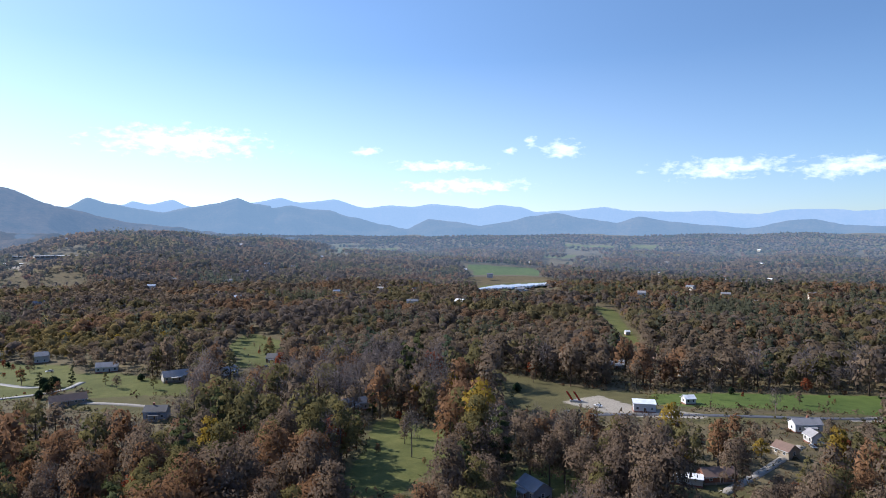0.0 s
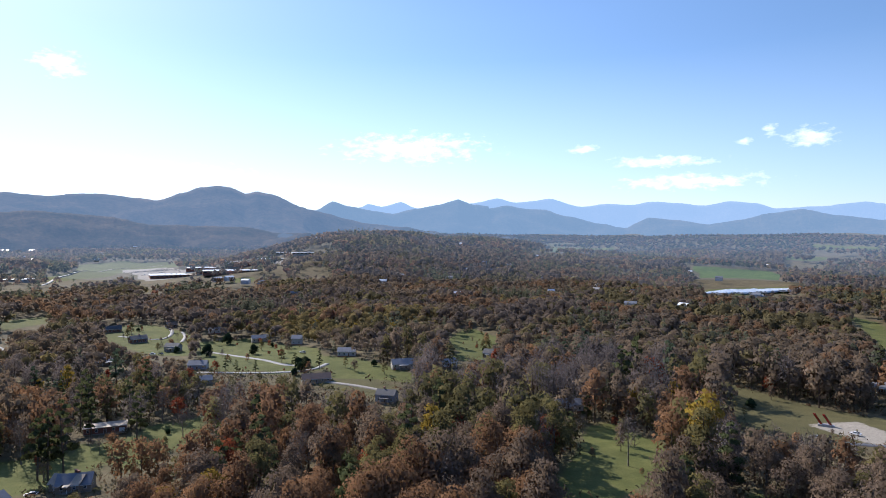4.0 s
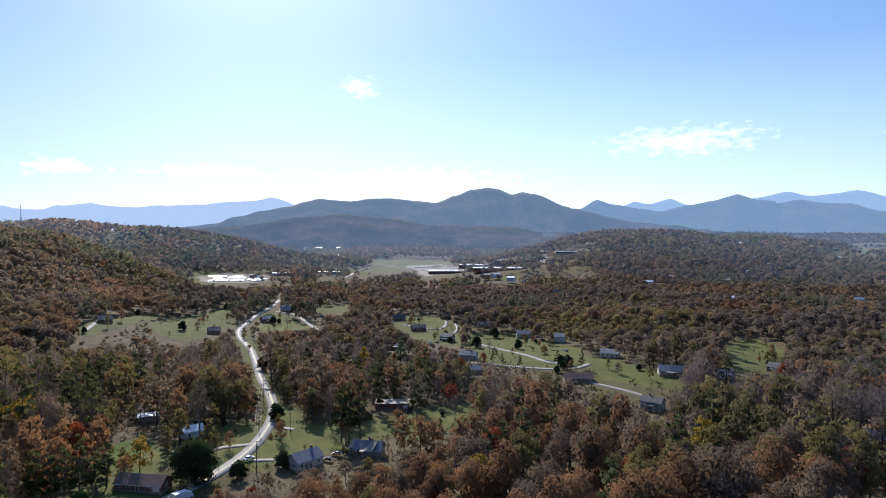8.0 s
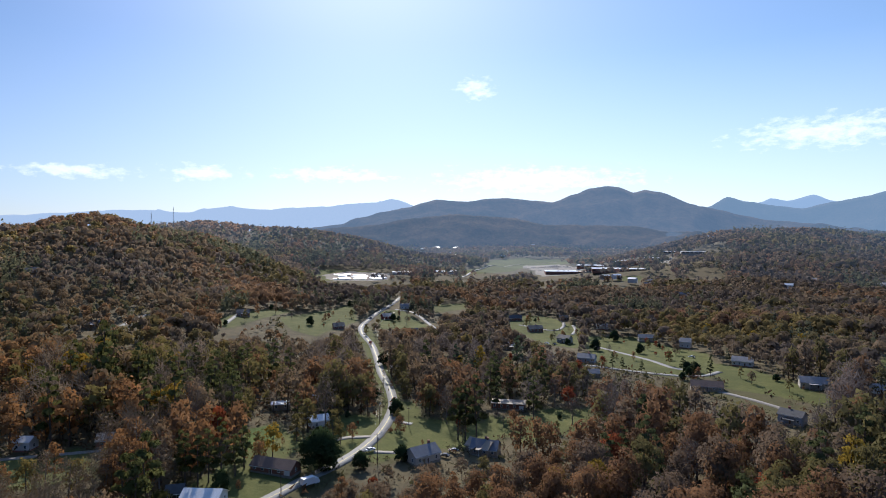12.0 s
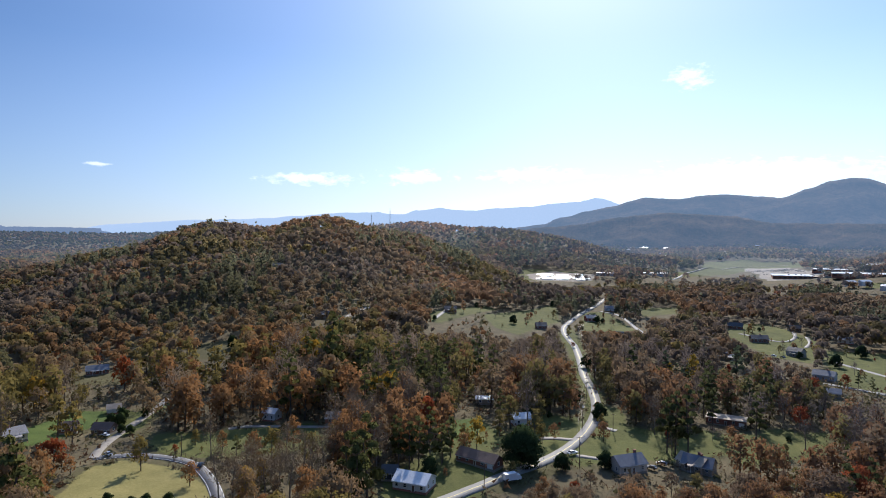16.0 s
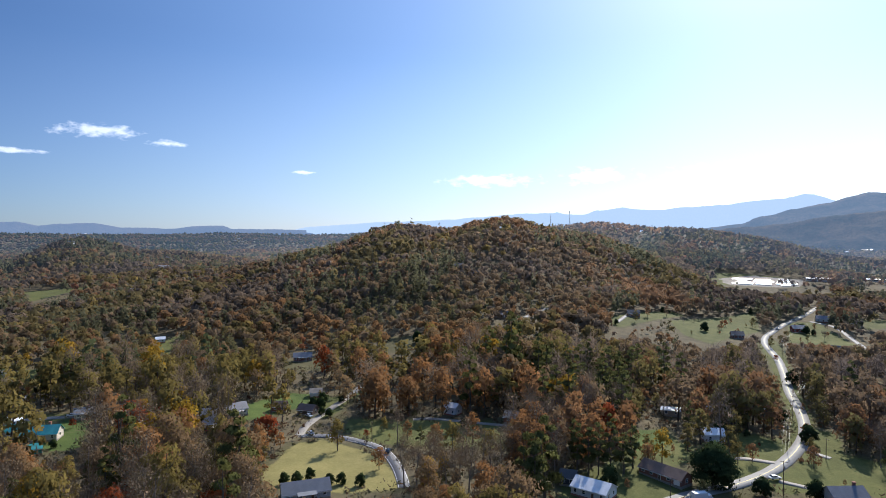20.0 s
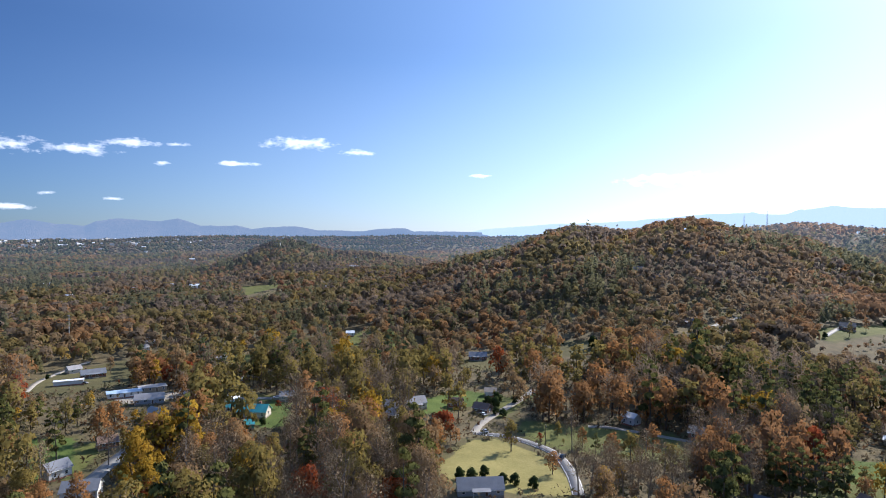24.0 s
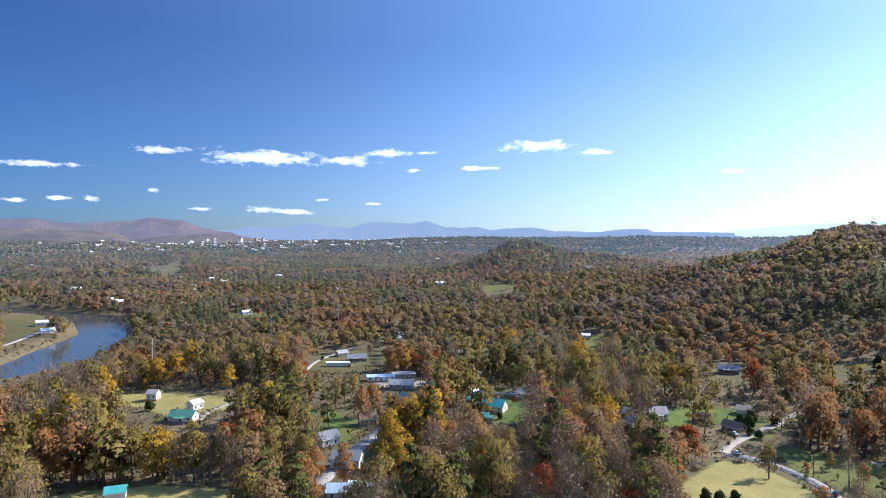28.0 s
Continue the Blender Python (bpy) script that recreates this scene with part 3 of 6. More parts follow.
def roof_paint(name, color, rough=0.75, metal=0.0, seam=0.0):
    """Shingle courses or standing seams over weathered colour."""
    n = Nodes(name)
    o = n.put("ShaderNodeTexCoord").outputs["Object"]
    f = n.sum("ADD", n.sum("MULTIPLY", n.noise(5, 4, 0.7, o), 0.5), n.sum("MULTIPLY", n.noise(0.35, 3, 0.6, o), 0.5))
    c = n.ramp(f, (0.3, scaled(color, 0.7)), (0.7, scaled(color, 1.2)))
    wave = n.put("ShaderNodeTexWave", {"Scale": 1.6 if seam else 3.2, "Distortion": 0.0 if seam else 1.0, "Vector": o},
                 bands_direction="X" if seam else "Z").outputs["Fac"]
    return n.done(n.surface(c, rough, metal, 0.4, n.bump(wave, 0.25, 0.03)))


def leaf_paint(name, color, other, light=0.38):
    """Foliage: each tree a little different, each clump a little different, and light shining through."""
    n = Nodes(name)
    tree = n.put("ShaderNodeObjectInfo").outputs["Random"]
    clump = n.put("ShaderNodeNewGeometry").outputs["Random Per Island"]
    c = n.mix(n.sum("MULTIPLY_ADD", clump, 0.45, n.sum("MULTIPLY", tree, 0.55)), color, other)
    c = n.mix(1.0, c, n.ramp(clump, (0.0, (0.82, 0.82, 0.82)), (1.0, (1.12, 1.12, 1.12))), "MULTIPLY")
    c = n.mix(1.0, c, n.put("ShaderNodeObjectInfo").outputs["Color"], "MULTIPLY")
    d = n.put("ShaderNodeBsdfDiffuse", {"Color": c})
    t = n.put("ShaderNodeBsdfTranslucent", {"Color": c})
    m = n.put("ShaderNodeMixShader", {0: light, 1: d.outputs[0], 2: t.outputs[0]})
    return n.done(m.outputs[0])


def painted_haze(n, near, far, most):
    """Haze painted as a glow, stronger with distance from the lookout."""
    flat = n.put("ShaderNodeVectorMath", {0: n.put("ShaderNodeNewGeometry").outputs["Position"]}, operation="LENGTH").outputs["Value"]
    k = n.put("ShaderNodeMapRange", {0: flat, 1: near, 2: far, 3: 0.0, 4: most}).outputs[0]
    # painted haze: thick over the north, clear towards the town
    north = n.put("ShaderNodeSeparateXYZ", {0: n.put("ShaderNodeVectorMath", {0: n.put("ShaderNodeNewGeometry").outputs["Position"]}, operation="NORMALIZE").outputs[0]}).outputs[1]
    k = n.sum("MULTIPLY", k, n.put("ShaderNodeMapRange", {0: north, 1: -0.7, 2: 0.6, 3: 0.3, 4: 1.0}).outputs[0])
    return n.put("ShaderNodeEmission", {"Color": HAZE_BLUE, "Strength": k}).outputs[0]


def wood_mass(name, light=0.25, haze_glow=False):
    """Joined woods: the colour of each tree is stored with it."""
    n = Nodes(name)
    c = n.put("ShaderNodeAttribute", attribute_name="tint").outputs["Color"]
    clump = n.put("ShaderNodeNewGeometry").outputs["Random Per Island"]
    c = n.mix(1.0, c, n.ramp(clump, (0.0, (0.9, 0.9, 0.9)), (1.0, (1.1, 1.1, 1.1))), "MULTIPLY")
    d = n.put("ShaderNodeBsdfDiffuse", {"Color": c})
    t = n.put("ShaderNodeBsdfTranslucent", {"Color": c})
    m = n.put("ShaderNodeMixShader", {0: light, 1: d.outputs[0], 2: t.outputs[0]}).outputs[0]
    # far trees get distance haze painted in as emission
    if haze_glow:
        m = n.put("ShaderNodeAddShader", {0: m, 1: painted_haze(n, 1000, 2700, 0.17)}).outputs[0]
    return n.done(m)


HAZE_BLUE = (0.26, 0.41, 0.64, 1)  # blue of the haze painted in as emission


def ground_paint(name, haze_glow=False):
    n = Nodes(name)
    pos = n.put("ShaderNodeNewGeometry").outputs["Position"]
    fine, mid, wide = n.noise(0.9, 4, 0.7, pos), n.noise(0.11, 4, 0.65, pos), n.noise(0.012, 3, 0.6, pos)
    litter = n.ramp(mid, (0.3, (0.072, 0.06, 0.038)), (0.55, (0.11, 0.09, 0.052)), (0.75, (0.15, 0.125, 0.07)))
    grassy = n.ramp(n.sum("ADD", n.sum("MULTIPLY", fine, 0.4), n.sum("MULTIPLY", mid, 0.6)), (0.3, (0.056, 0.063, 0.02)), (0.5, (0.088, 0.096, 0.03)), (0.72, (0.135, 0.13, 0.048)))
    lush = n.ramp(mid, (0.3, (0.052, 0.08, 0.02)), (0.7, (0.088, 0.12, 0.032)))
    hay = n.ramp(n.sum("ADD", n.sum("MULTIPLY", fine, 0.5), n.sum("MULTIPLY", mid, 0.5)), (0.3, (0.14, 0.13, 0.045)), (0.7, (0.25, 0.215, 0.085)))
    scrub = n.ramp(n.sum("ADD", n.sum("MULTIPLY", fine, 0.5), n.sum("MULTIPLY", mid, 0.5)), (0.3, (0.058, 0.055, 0.026)), (0.7, (0.112, 0.1, 0.046)))
    dirt = n.ramp(fine, (0.3, (0.19, 0.17, 0.14)), (0.7, (0.32, 0.29, 0.25)))
    a = n.put("ShaderNodeAttribute", attribute_name="cover")
    b = n.put("ShaderNodeAttribute", attribute_name="cover_two")
    sa = n.put("ShaderNodeSeparateColor", {"Color": a.outputs["Color"]}).outputs
    sb = n.put("ShaderNodeSeparateColor", {"Color": b.outputs["Color"]}).outputs

    def edge(v):
        w = n.sum("ADD", v, n.sum("MULTIPLY", n.sum("SUBTRACT", n.noise(0.25, 4, 0.7, pos), 0.5), 0.9))
        return n.put("ShaderNodeMapRange", {0: w, 1: 0.4, 2: 0.6}).outputs[0]

    c = litter
    for v, col in ((sb[0], scrub), (sa[0], grassy), (sa[1], lush), (sa[2], hay), (sb[1], dirt)):
        c = n.mix(edge(v), c, col)
    c = n.mix(1.0, c, n.ramp(wide, (0.3, (0.8, 0.8, 0.8)), (0.7, (1.15, 1.12, 1.05))), "MULTIPLY")
    m = n.surface(c, 0.95, 0, 0.1, n.bump(fine, 0.5, 0.4))
    # the far copy of the ground carries painted haze as emission
    if haze_glow:
        m = n.put("ShaderNodeAddShader", {0: m, 1: painted_haze(n, 1000, 2700, 0.17)}).outputs[0]
    return n.done(m)


def hazed_wood_paint(name, glow, dark=1.0, air=HAZE_BLUE):
    """Woods seen over miles, crowns run together; blue haze is painted in as emission."""
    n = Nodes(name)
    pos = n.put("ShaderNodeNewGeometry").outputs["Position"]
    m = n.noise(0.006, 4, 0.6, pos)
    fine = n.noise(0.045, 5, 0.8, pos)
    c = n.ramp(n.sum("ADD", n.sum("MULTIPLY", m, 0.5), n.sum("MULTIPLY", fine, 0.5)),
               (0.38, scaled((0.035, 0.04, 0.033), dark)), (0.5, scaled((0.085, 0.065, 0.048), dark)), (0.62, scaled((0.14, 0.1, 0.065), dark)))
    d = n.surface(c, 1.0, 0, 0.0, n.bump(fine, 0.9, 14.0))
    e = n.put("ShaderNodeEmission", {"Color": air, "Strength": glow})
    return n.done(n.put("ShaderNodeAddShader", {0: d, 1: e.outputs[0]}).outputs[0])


M = {
    "ground": ground_paint("ground"),
    "ground_hazed": ground_paint("hazed_ground", True),
    "white": plain("white_siding", (0.58, 0.58, 0.57), 0.6, vary=0.15),
    "cream": plain("cream_siding", (0.55, 0.5, 0.42), 0.7, vary=0.15),
    "tan": plain("tan_siding", (0.34, 0.28, 0.21), 0.75),
    "blue_grey": plain("blue_grey_siding", (0.3, 0.34, 0.39), 0.7),
    "brown": plain("brown_siding", (0.15, 0.1, 0.07), 0.8),
    "dark": plain("dark_siding", (0.06, 0.06, 0.07), 0.8),
    "brick": plain("brick_wall", (0.24, 0.11, 0.075), 0.85, grain=9, bump=0.4),
    "red_barn": plain("red_boards", (0.24, 0.05, 0.04), 0.8),
    "teal": plain("teal_boards", (0.05, 0.26, 0.25), 0.7),
    "grey_roof": roof_paint("grey_shingle", (0.26, 0.25, 0.25)),
    "dark_roof": roof_paint("dark_shingle", (0.07, 0.07, 0.075)),
    "slate_roof": roof_paint("slate_shingle", (0.15, 0.16, 0.18)),
    "brown_roof": roof_paint("brown_shingle", (0.16, 0.1, 0.075)),
    "tan_roof": roof_paint("tan_shingle", (0.34, 0.27, 0.2)),
    "white_roof": roof_paint("white_metal_roof", (0.66, 0.67, 0.68), 0.35, 0.0, 1.0),
    "blue_roof": roof_paint("blue_metal_roof", (0.35, 0.45, 0.55), 0.4, 0.0, 1.0),
    "teal_roof": roof_paint("teal_metal_roof", (0.05, 0.3, 0.29), 0.45, 0.0, 1.0),
    "green_roof": roof_paint("green_metal_roof", (0.07, 0.2, 0.15), 0.45, 0.0, 1.0),
    "glass": plain("window_glass", (0.03, 0.04, 0.05), 0.08, vary=0.1, spec=0.6),
    "trim": plain("white_trim", (0.75, 0.75, 0.73), 0.6, vary=0.1),
    "chimney": plain("chimney_brick", (0.3, 0.14, 0.1), 0.9, grain=9, bump=0.4),
    "asphalt": plain("worn_asphalt", (0.21, 0.205, 0.19), 0.68, grain=0.9, vary=0.3, bump=0.2, spec=0.2),
    "tar": plain("newer_asphalt", (0.085, 0.085, 0.09), 0.55, grain=0.9, vary=0.3, bump=0.2),
    "gravel": plain("gravel", (0.26, 0.235, 0.2), 0.85, grain=1.6, vary=0.35, bump=0.4),
    "paint": plain("road_paint", (0.6, 0.5, 0.15), 0.6),
    "bark": plain("bark", (0.1, 0.08, 0.065), 0.95, grain=4, bump=0.6),
    "pale_bark": plain("pale_bark", (0.17, 0.145, 0.125), 0.95, grain=4, bump=0.5),
    "steel": plain("galvanised_steel", (0.4, 0.41, 0.42), 0.5, 0.6),
    "pole": plain("tarred_pole", (0.1, 0.075, 0.055), 0.9),
    "wire": plain("wire", (0.06, 0.06, 0.06), 0.5),
    "film": plain("white_plastic_film", (0.66, 0.68, 0.7), 0.3, grain=0.5, vary=0.08, spec=0.5),
    "car_white": plain("white_car_paint", (0.75, 0.76, 0.77), 0.2, vary=0.05, spec=0.6),
    "car_dark": plain("dark_car_paint", (0.04, 0.045, 0.055), 0.2, vary=0.05, spec=0.6),
    "car_red": plain("red_car_paint", (0.3, 0.03, 0.02), 0.25, vary=0.05, spec=0.6),
    "car_silver": plain("silver_car_paint", (0.42, 0.43, 0.45), 0.25, 0.5, vary=0.05),
    "rubber": plain("rubber", (0.02, 0.02, 0.02), 0.9),
    "concrete": plain("pale_concrete", (0.5, 0.48, 0.45), 0.8),
    "oak": leaf_paint("brown_oak_leaves", (0.105, 0.077, 0.054), (0.15, 0.108, 0.07)),
    "rust": leaf_paint("rust_oak_leaves", (0.14, 0.08, 0.044), (0.195, 0.108, 0.052)),
    "olive": leaf_paint("olive_leaves", (0.095, 0.082, 0.035), (0.145, 0.121, 0.045)),
    "yellow": leaf_paint("golden_leaves", (0.17, 0.11, 0.022), (0.22, 0.155, 0.028)),
    "red": leaf_paint("crimson_leaves", (0.13, 0.032, 0.02), (0.19, 0.06, 0.025)),
    "bare": leaf_paint("twigs", (0.1, 0.083, 0.068), (0.15, 0.122, 0.098), 0.1),
    "pine": leaf_paint("pine_needles", (0.048, 0.056, 0.024), (0.068, 0.076, 0.032), 0.2),
    "evergreen": leaf_paint("dark_evergreen_leaves", (0.018, 0.03, 0.014), (0.03, 0.045, 0.02), 0.1),
    "wood_near": wood_mass("woods_near", 0.4),
    "wood_mid": wood_mass("woods_mid", 0.5),
    "wood_hazed": wood_mass("woods_hazed", 0.5, True),
    # ridges: distance haze put in as glow, palest towards the sun
    "mountain": hazed_wood_paint("hazed_mountain_woods", 0.28, 0.58, (0.25, 0.4, 0.63, 1)),
    "foothill": hazed_wood_paint("hazed_foothill_woods", 0.185, 0.75),
    "range_one": hazed_wood_paint("hazed_ridge", 0.45, 0.36, (0.255, 0.41, 0.62, 1)),
    "range_low": hazed_wood_paint("low_hazed_ridge", 0.36, 0.36, (0.27, 0.4, 0.64, 1)),
    "range_two": hazed_wood_paint("pale_hazed_ridge", 0.56, 0.4, (0.35, 0.53, 0.8, 1)),
    "range_sun_haze": hazed_wood_paint("sunward_hazed_ridge", 0.53, 0.4, (0.5, 0.68, 0.96, 1)),
    "range_brown": hazed_wood_paint("brown_hazed_ridge", 0.19, 0.58, (0.29, 0.32, 0.52, 1)),
    "town_hill": hazed_wood_paint("hazed_town_hill_woods", 0.12, 0.8, (0.28, 0.34, 0.5, 1)),
}

# ---- mesh helpers ----


def mesh_of(name, verts, faces, mat, smooth=False):
    """A mesh from vertices and faces that all have the same number of corners, or from lists of such."""
    blocks = faces if isinstance(faces, list) and isinstance(faces[0], np.ndarray) else [faces]
    blocks = [np.asarray(b, np.int32) for b in blocks if len(b)]
    me = bpy.data.meshes.new(name)
    verts = np.asarray(verts, np.float32)
    loops = np.concatenate([b.ravel() for b in blocks])
    counts = np.concatenate([np.full(len(b), b.shape[1], np.int32) for b in blocks])
    starts = np.concatenate([[0], np.cumsum(counts)[:-1]]).astype(np.int32)
    me.vertices.add(len(verts))
    me.vertices.foreach_set("co", verts.ravel())
    me.loops.add(len(loops))
    me.loops.foreach_set("vertex_index", loops)
    me.polygons.add(len(counts))
    me.polygons.foreach_set("loop_start", starts)
    me.polygons.foreach_set("loop_total", counts)
    me.polygons.foreach_set("use_smooth", np.full(len(counts), smooth))
    me.materials.append(mat)
    me.update(calc_edges=True)
    return me


def part(name, me, parent=None, at=(0, 0, 0), turn=0.0, label=""):
    """One mesh object under a thing or under a part."""
    ob = new(name, me)
    ob.parent = parent
    ob.location, ob.rotation_euler = at, (0, 0, turn)
    return tagged(ob, label)


def thing(name, x, y, z, turn, label, category, group="", kind=""):
    ob = new(name)
    ob.empty_display_size = 0.5
    ob.matrix_basis = pose(x, y, z, 0, 0, turn)
    return tagged(ob, label, category, group, kind)


BOX = np.array([(0, 3, 2, 1), (4, 5, 6, 7), (0, 1, 5, 4), (1, 2, 6, 5), (2, 3, 7, 6), (3, 0, 4, 7)])


def box_at(x0, x1, y0, y1, z0, z1):
    return np.array([(x0, y0, z0), (x1, y0, z0), (x1, y1, z0), (x0, y1, z0), (x0, y0, z1), (x1, y0, z1), (x1, y1, z1), (x0, y1, z1)], float)


def boxes(name, mat, *limits):
    v = np.concatenate([box_at(*b) for b in limits])
    f = np.concatenate([BOX + 8 * i for i in range(len(limits))])
    return mesh_of(name, v, f, mat)


def tube(points, radii, sides=5):
    """A tapered limb along points: vertices and quads."""
    p = np.asarray(points, float)
    vs, fs = [], []
    ang = np.arange(sides) * 2 * math.pi / sides
    for i, q in enumerate(p):
        d = p[min(i + 1, len(p) - 1)] - p[max(i - 1, 0)]
        d = d / (np.linalg.norm(d) + 1e-9)
        a = np.cross(d, (0.31, 0.95, 0.05))
        a /= np.linalg.norm(a) + 1e-9
        b = np.cross(d, a)
        vs.append(q + radii[i] * (np.cos(ang)[:, None] * a + np.sin(ang)[:, None] * b))
    for i in range(len(p) - 1):
        for k in range(sides):
            fs.append((i * sides + k, i * sides + (k + 1) % sides, (i + 1) * sides + (k + 1) % sides, (i + 1) * sides + k))
    return np.concatenate(vs), np.array(fs)


def joined(pieces):
    vs, fs, n = [], [], 0
    for v, f in pieces:
        vs.append(v)
        fs.append(np.asarray(f) + n)
        n += len(v)
    return np.concatenate(vs), np.concatenate(fs)


# ---- clearings ----


def within(x, y, poly):
    """Signed metres to a polygon's outline, positive inside; far points count as -50."""
    out = np.full(x.shape, -50.0)
    near = (x > poly[:, 0].min() - 20) & (x < poly[:, 0].max() + 20) & (y > poly[:, 1].min() - 20) & (y < poly[:, 1].max() + 20)
    if not near.any():
        return out
    px, py = x[near], y[near]
    d, inside = np.full(px.shape, 1e9), np.zeros(px.shape, bool)
    for (ax, ay), (bx, by) in zip(poly, np.roll(poly, -1, 0)):
        ux, uy = bx - ax, by - ay
        s = np.clip(((px - ax) * ux + (py - ay) * uy) / (ux * ux + uy * uy + 1e-9), 0, 1)
        d = np.minimum(d, np.hypot(px - ax - s * ux, py - ay - s * uy))
        cross = (ay > py) != (by > py)
        inside ^= cross & (px < ux * (py - ay) / (uy if abs(uy) > 1e-9 else 1e-9) + ax)
    out[near] = np.where(inside, d, -d)
    return out


def curve_of(pts, step=3.0):
    """A smooth line through points."""
    p = np.concatenate([[2 * pts[0] - pts[1]], pts, [2 * pts[-1] - pts[-2]]])
    out = []
    for i in range(1, len(p) - 2):
        n = max(2, int(np.hypot(*(p[i + 1] - p[i])) / step))
        t = np.linspace(0, 1, n, endpoint=False)[:, None]
        out.append(0.5 * (2 * p[i] + (p[i + 1] - p[i - 1]) * t + (2 * p[i - 1] - 5 * p[i] + 4 * p[i + 1] - p[i + 2]) * t ** 2 + (3 * p[i] - p[i - 1] - 3 * p[i + 1] + p[i + 2]) * t ** 3))
    return np.concatenate(out + [pts[-1:]])


ROAD_LINES = [(kind, w, curve_of(pts)) for kind, w, pts in ROADS]
SPOTS = np.array([(h[0], h[1], max(h[3], h[4]) * 0.5 + 2.0) for h in HOUSES] + [(h[0], h[1], max(h[3], h[4]) * 0.5 + 6) for h in HALLS])


def taken(x, y, built=True, kinds=()):
    """True where a lawn, a road, a building or water keeps the trees out."""
    t = river_gap(x, y) < 3 if built else np.zeros(x.shape, bool)
    for kind, poly in LAWNS:
        if not kinds or kind in kinds:
            t |= within(x, y, poly) > -0.5
    if kinds:
        return t
    for kind, w, line in ROAD_LINES:
        m = (x > line[:, 0].min() - 9) & (x < line[:, 0].max() + 9) & (y > line[:, 1].min() - 9) & (y < line[:, 1].max() + 9) & ~t
        if m.any():
            d = np.min(np.hypot(x[m][:, None] - line[None, ::2, 0], y[m][:, None] - line[None, ::2, 1]), 1)
            t[m] |= d < w * 0.5 + 2.5
    for a in range(0, len(x) if built else 0, 20000):
        s = slice(a, a + 20000)
        t[s] |= (np.hypot(x[s][:, None] - SPOTS[:, 0], y[s][:, None] - SPOTS[:, 1]) < SPOTS[:, 2]).any(1)
    return t


def blocks_view_or_sun(x, y, tall):
    """True for trees that would hide a clearing from the camera; mown fields keep a wider sight strip."""
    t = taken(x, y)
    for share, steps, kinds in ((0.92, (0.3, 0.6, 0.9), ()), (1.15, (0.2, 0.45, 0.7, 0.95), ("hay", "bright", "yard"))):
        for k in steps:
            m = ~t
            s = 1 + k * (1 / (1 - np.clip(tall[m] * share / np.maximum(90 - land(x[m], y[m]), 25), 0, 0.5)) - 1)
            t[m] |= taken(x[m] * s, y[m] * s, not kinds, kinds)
    # sunny fields: no trees close by on the side of the sun
    back = toward(SUN_BEARING, 0.0)
    for k in (0.3, 0.65, 1.0):
        m = ~t
        far = tall[m] * k / math.tan(radians(SUN_HEIGHT))
        t[m] |= taken(x[m] - back.x * far, y[m] - back.y * far, False, ("hay", "bright"))
    return t


# ---- ground: one sheet to the horizon ----


def ground_sheet():
    az = np.radians(np.concatenate([np.arange(-46, 172, 0.55), np.arange(172, 314, 4.0)]))
    rr = np.concatenate([[0.0, 40, 80, 120, 150], np.arange(170, 620, 4.2), np.arange(620, 1500, 14), np.arange(1500, 4760, 40)])
    A, R = np.meshgrid(az, rr)
    x, y = -np.sin(A) * R, np.cos(A) * R
    v = np.stack([x, y, land(x, y)], -1).reshape(-1, 3)
    nr, na = A.shape
    i = np.arange(nr - 1)[:, None] * na + np.arange(na)[None]
    j = np.arange(nr - 1)[:, None] * na + (np.arange(na)[None] + 1) % na
    f = np.stack([i, i + na, j + na, j], -1).reshape(-1, 4)[:, ::-1]
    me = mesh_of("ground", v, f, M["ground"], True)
    # beyond 1480 m the ground glows with painted haze
    me.materials.append(M["ground_hazed"])
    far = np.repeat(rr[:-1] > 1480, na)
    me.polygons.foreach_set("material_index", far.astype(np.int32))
    fx, fy = v[:, 0], v[:, 1]
    cover = {k: np.zeros(len(v)) for k in ("grass", "bright", "hay", "scrub", "dirt")}
    for kind, poly in LAWNS:
        d = within(fx, fy, poly)
        kind = "grass" if kind == "yard" else kind
        cover[kind] = np.maximum(cover[kind], np.clip(0.5 + d / 7, 0, 1))
        cover["scrub"] = np.maximum(cover["scrub"], np.clip(0.5 + (d + 4) / 8, 0, 0.62))
    one = np.stack([cover["grass"], cover["bright"], cover["hay"], np.ones(len(v))], 1)
    two = np.stack([cover["scrub"], cover["dirt"], cover["dirt"] * 0, np.ones(len(v))], 1)
    for name, col in (("cover", one), ("cover_two", two)):
        me.attributes.new(name, "FLOAT_COLOR", "POINT").data.foreach_set("color", col.astype(np.float32).ravel())
    return tagged(new("ground", me), "autumn ground of leaf litter, pasture and hay fields", "ground", kind="structure")


ground_sheet()


def water_sheet():
    line = curve_of(np.array(RIVER, float), 12)
    d = np.gradient(line, axis=0)
    d /= np.hypot(d[:, 0], d[:, 1])[:, None]
    s = np.stack([-d[:, 1], d[:, 0]], 1)
    v = np.concatenate([np.c_[line + s * 42, np.full(len(line), -4.2)], np.c_[line - s * 42, np.full(len(line), -4.2)]])
    n = len(line)
    f = [(i, i + 1, n + i + 1, n + i) for i in range(n - 1)]
    w = Nodes("river_water")
    rip = w.noise(0.35, 3, 0.6)
    w.done(w.surface(w.ramp(w.noise(0.02, 3), (0.3, (0.035, 0.045, 0.05)), (0.7, (0.06, 0.065, 0.06))), 0.12, 0, 0.6, w.bump(rip, 0.12, 0.3)))
    tagged(new("water", mesh_of("water", v, f, w.mat, True)), "slow blue-grey river between wooded banks", "river", kind="structure")


water_sheet()


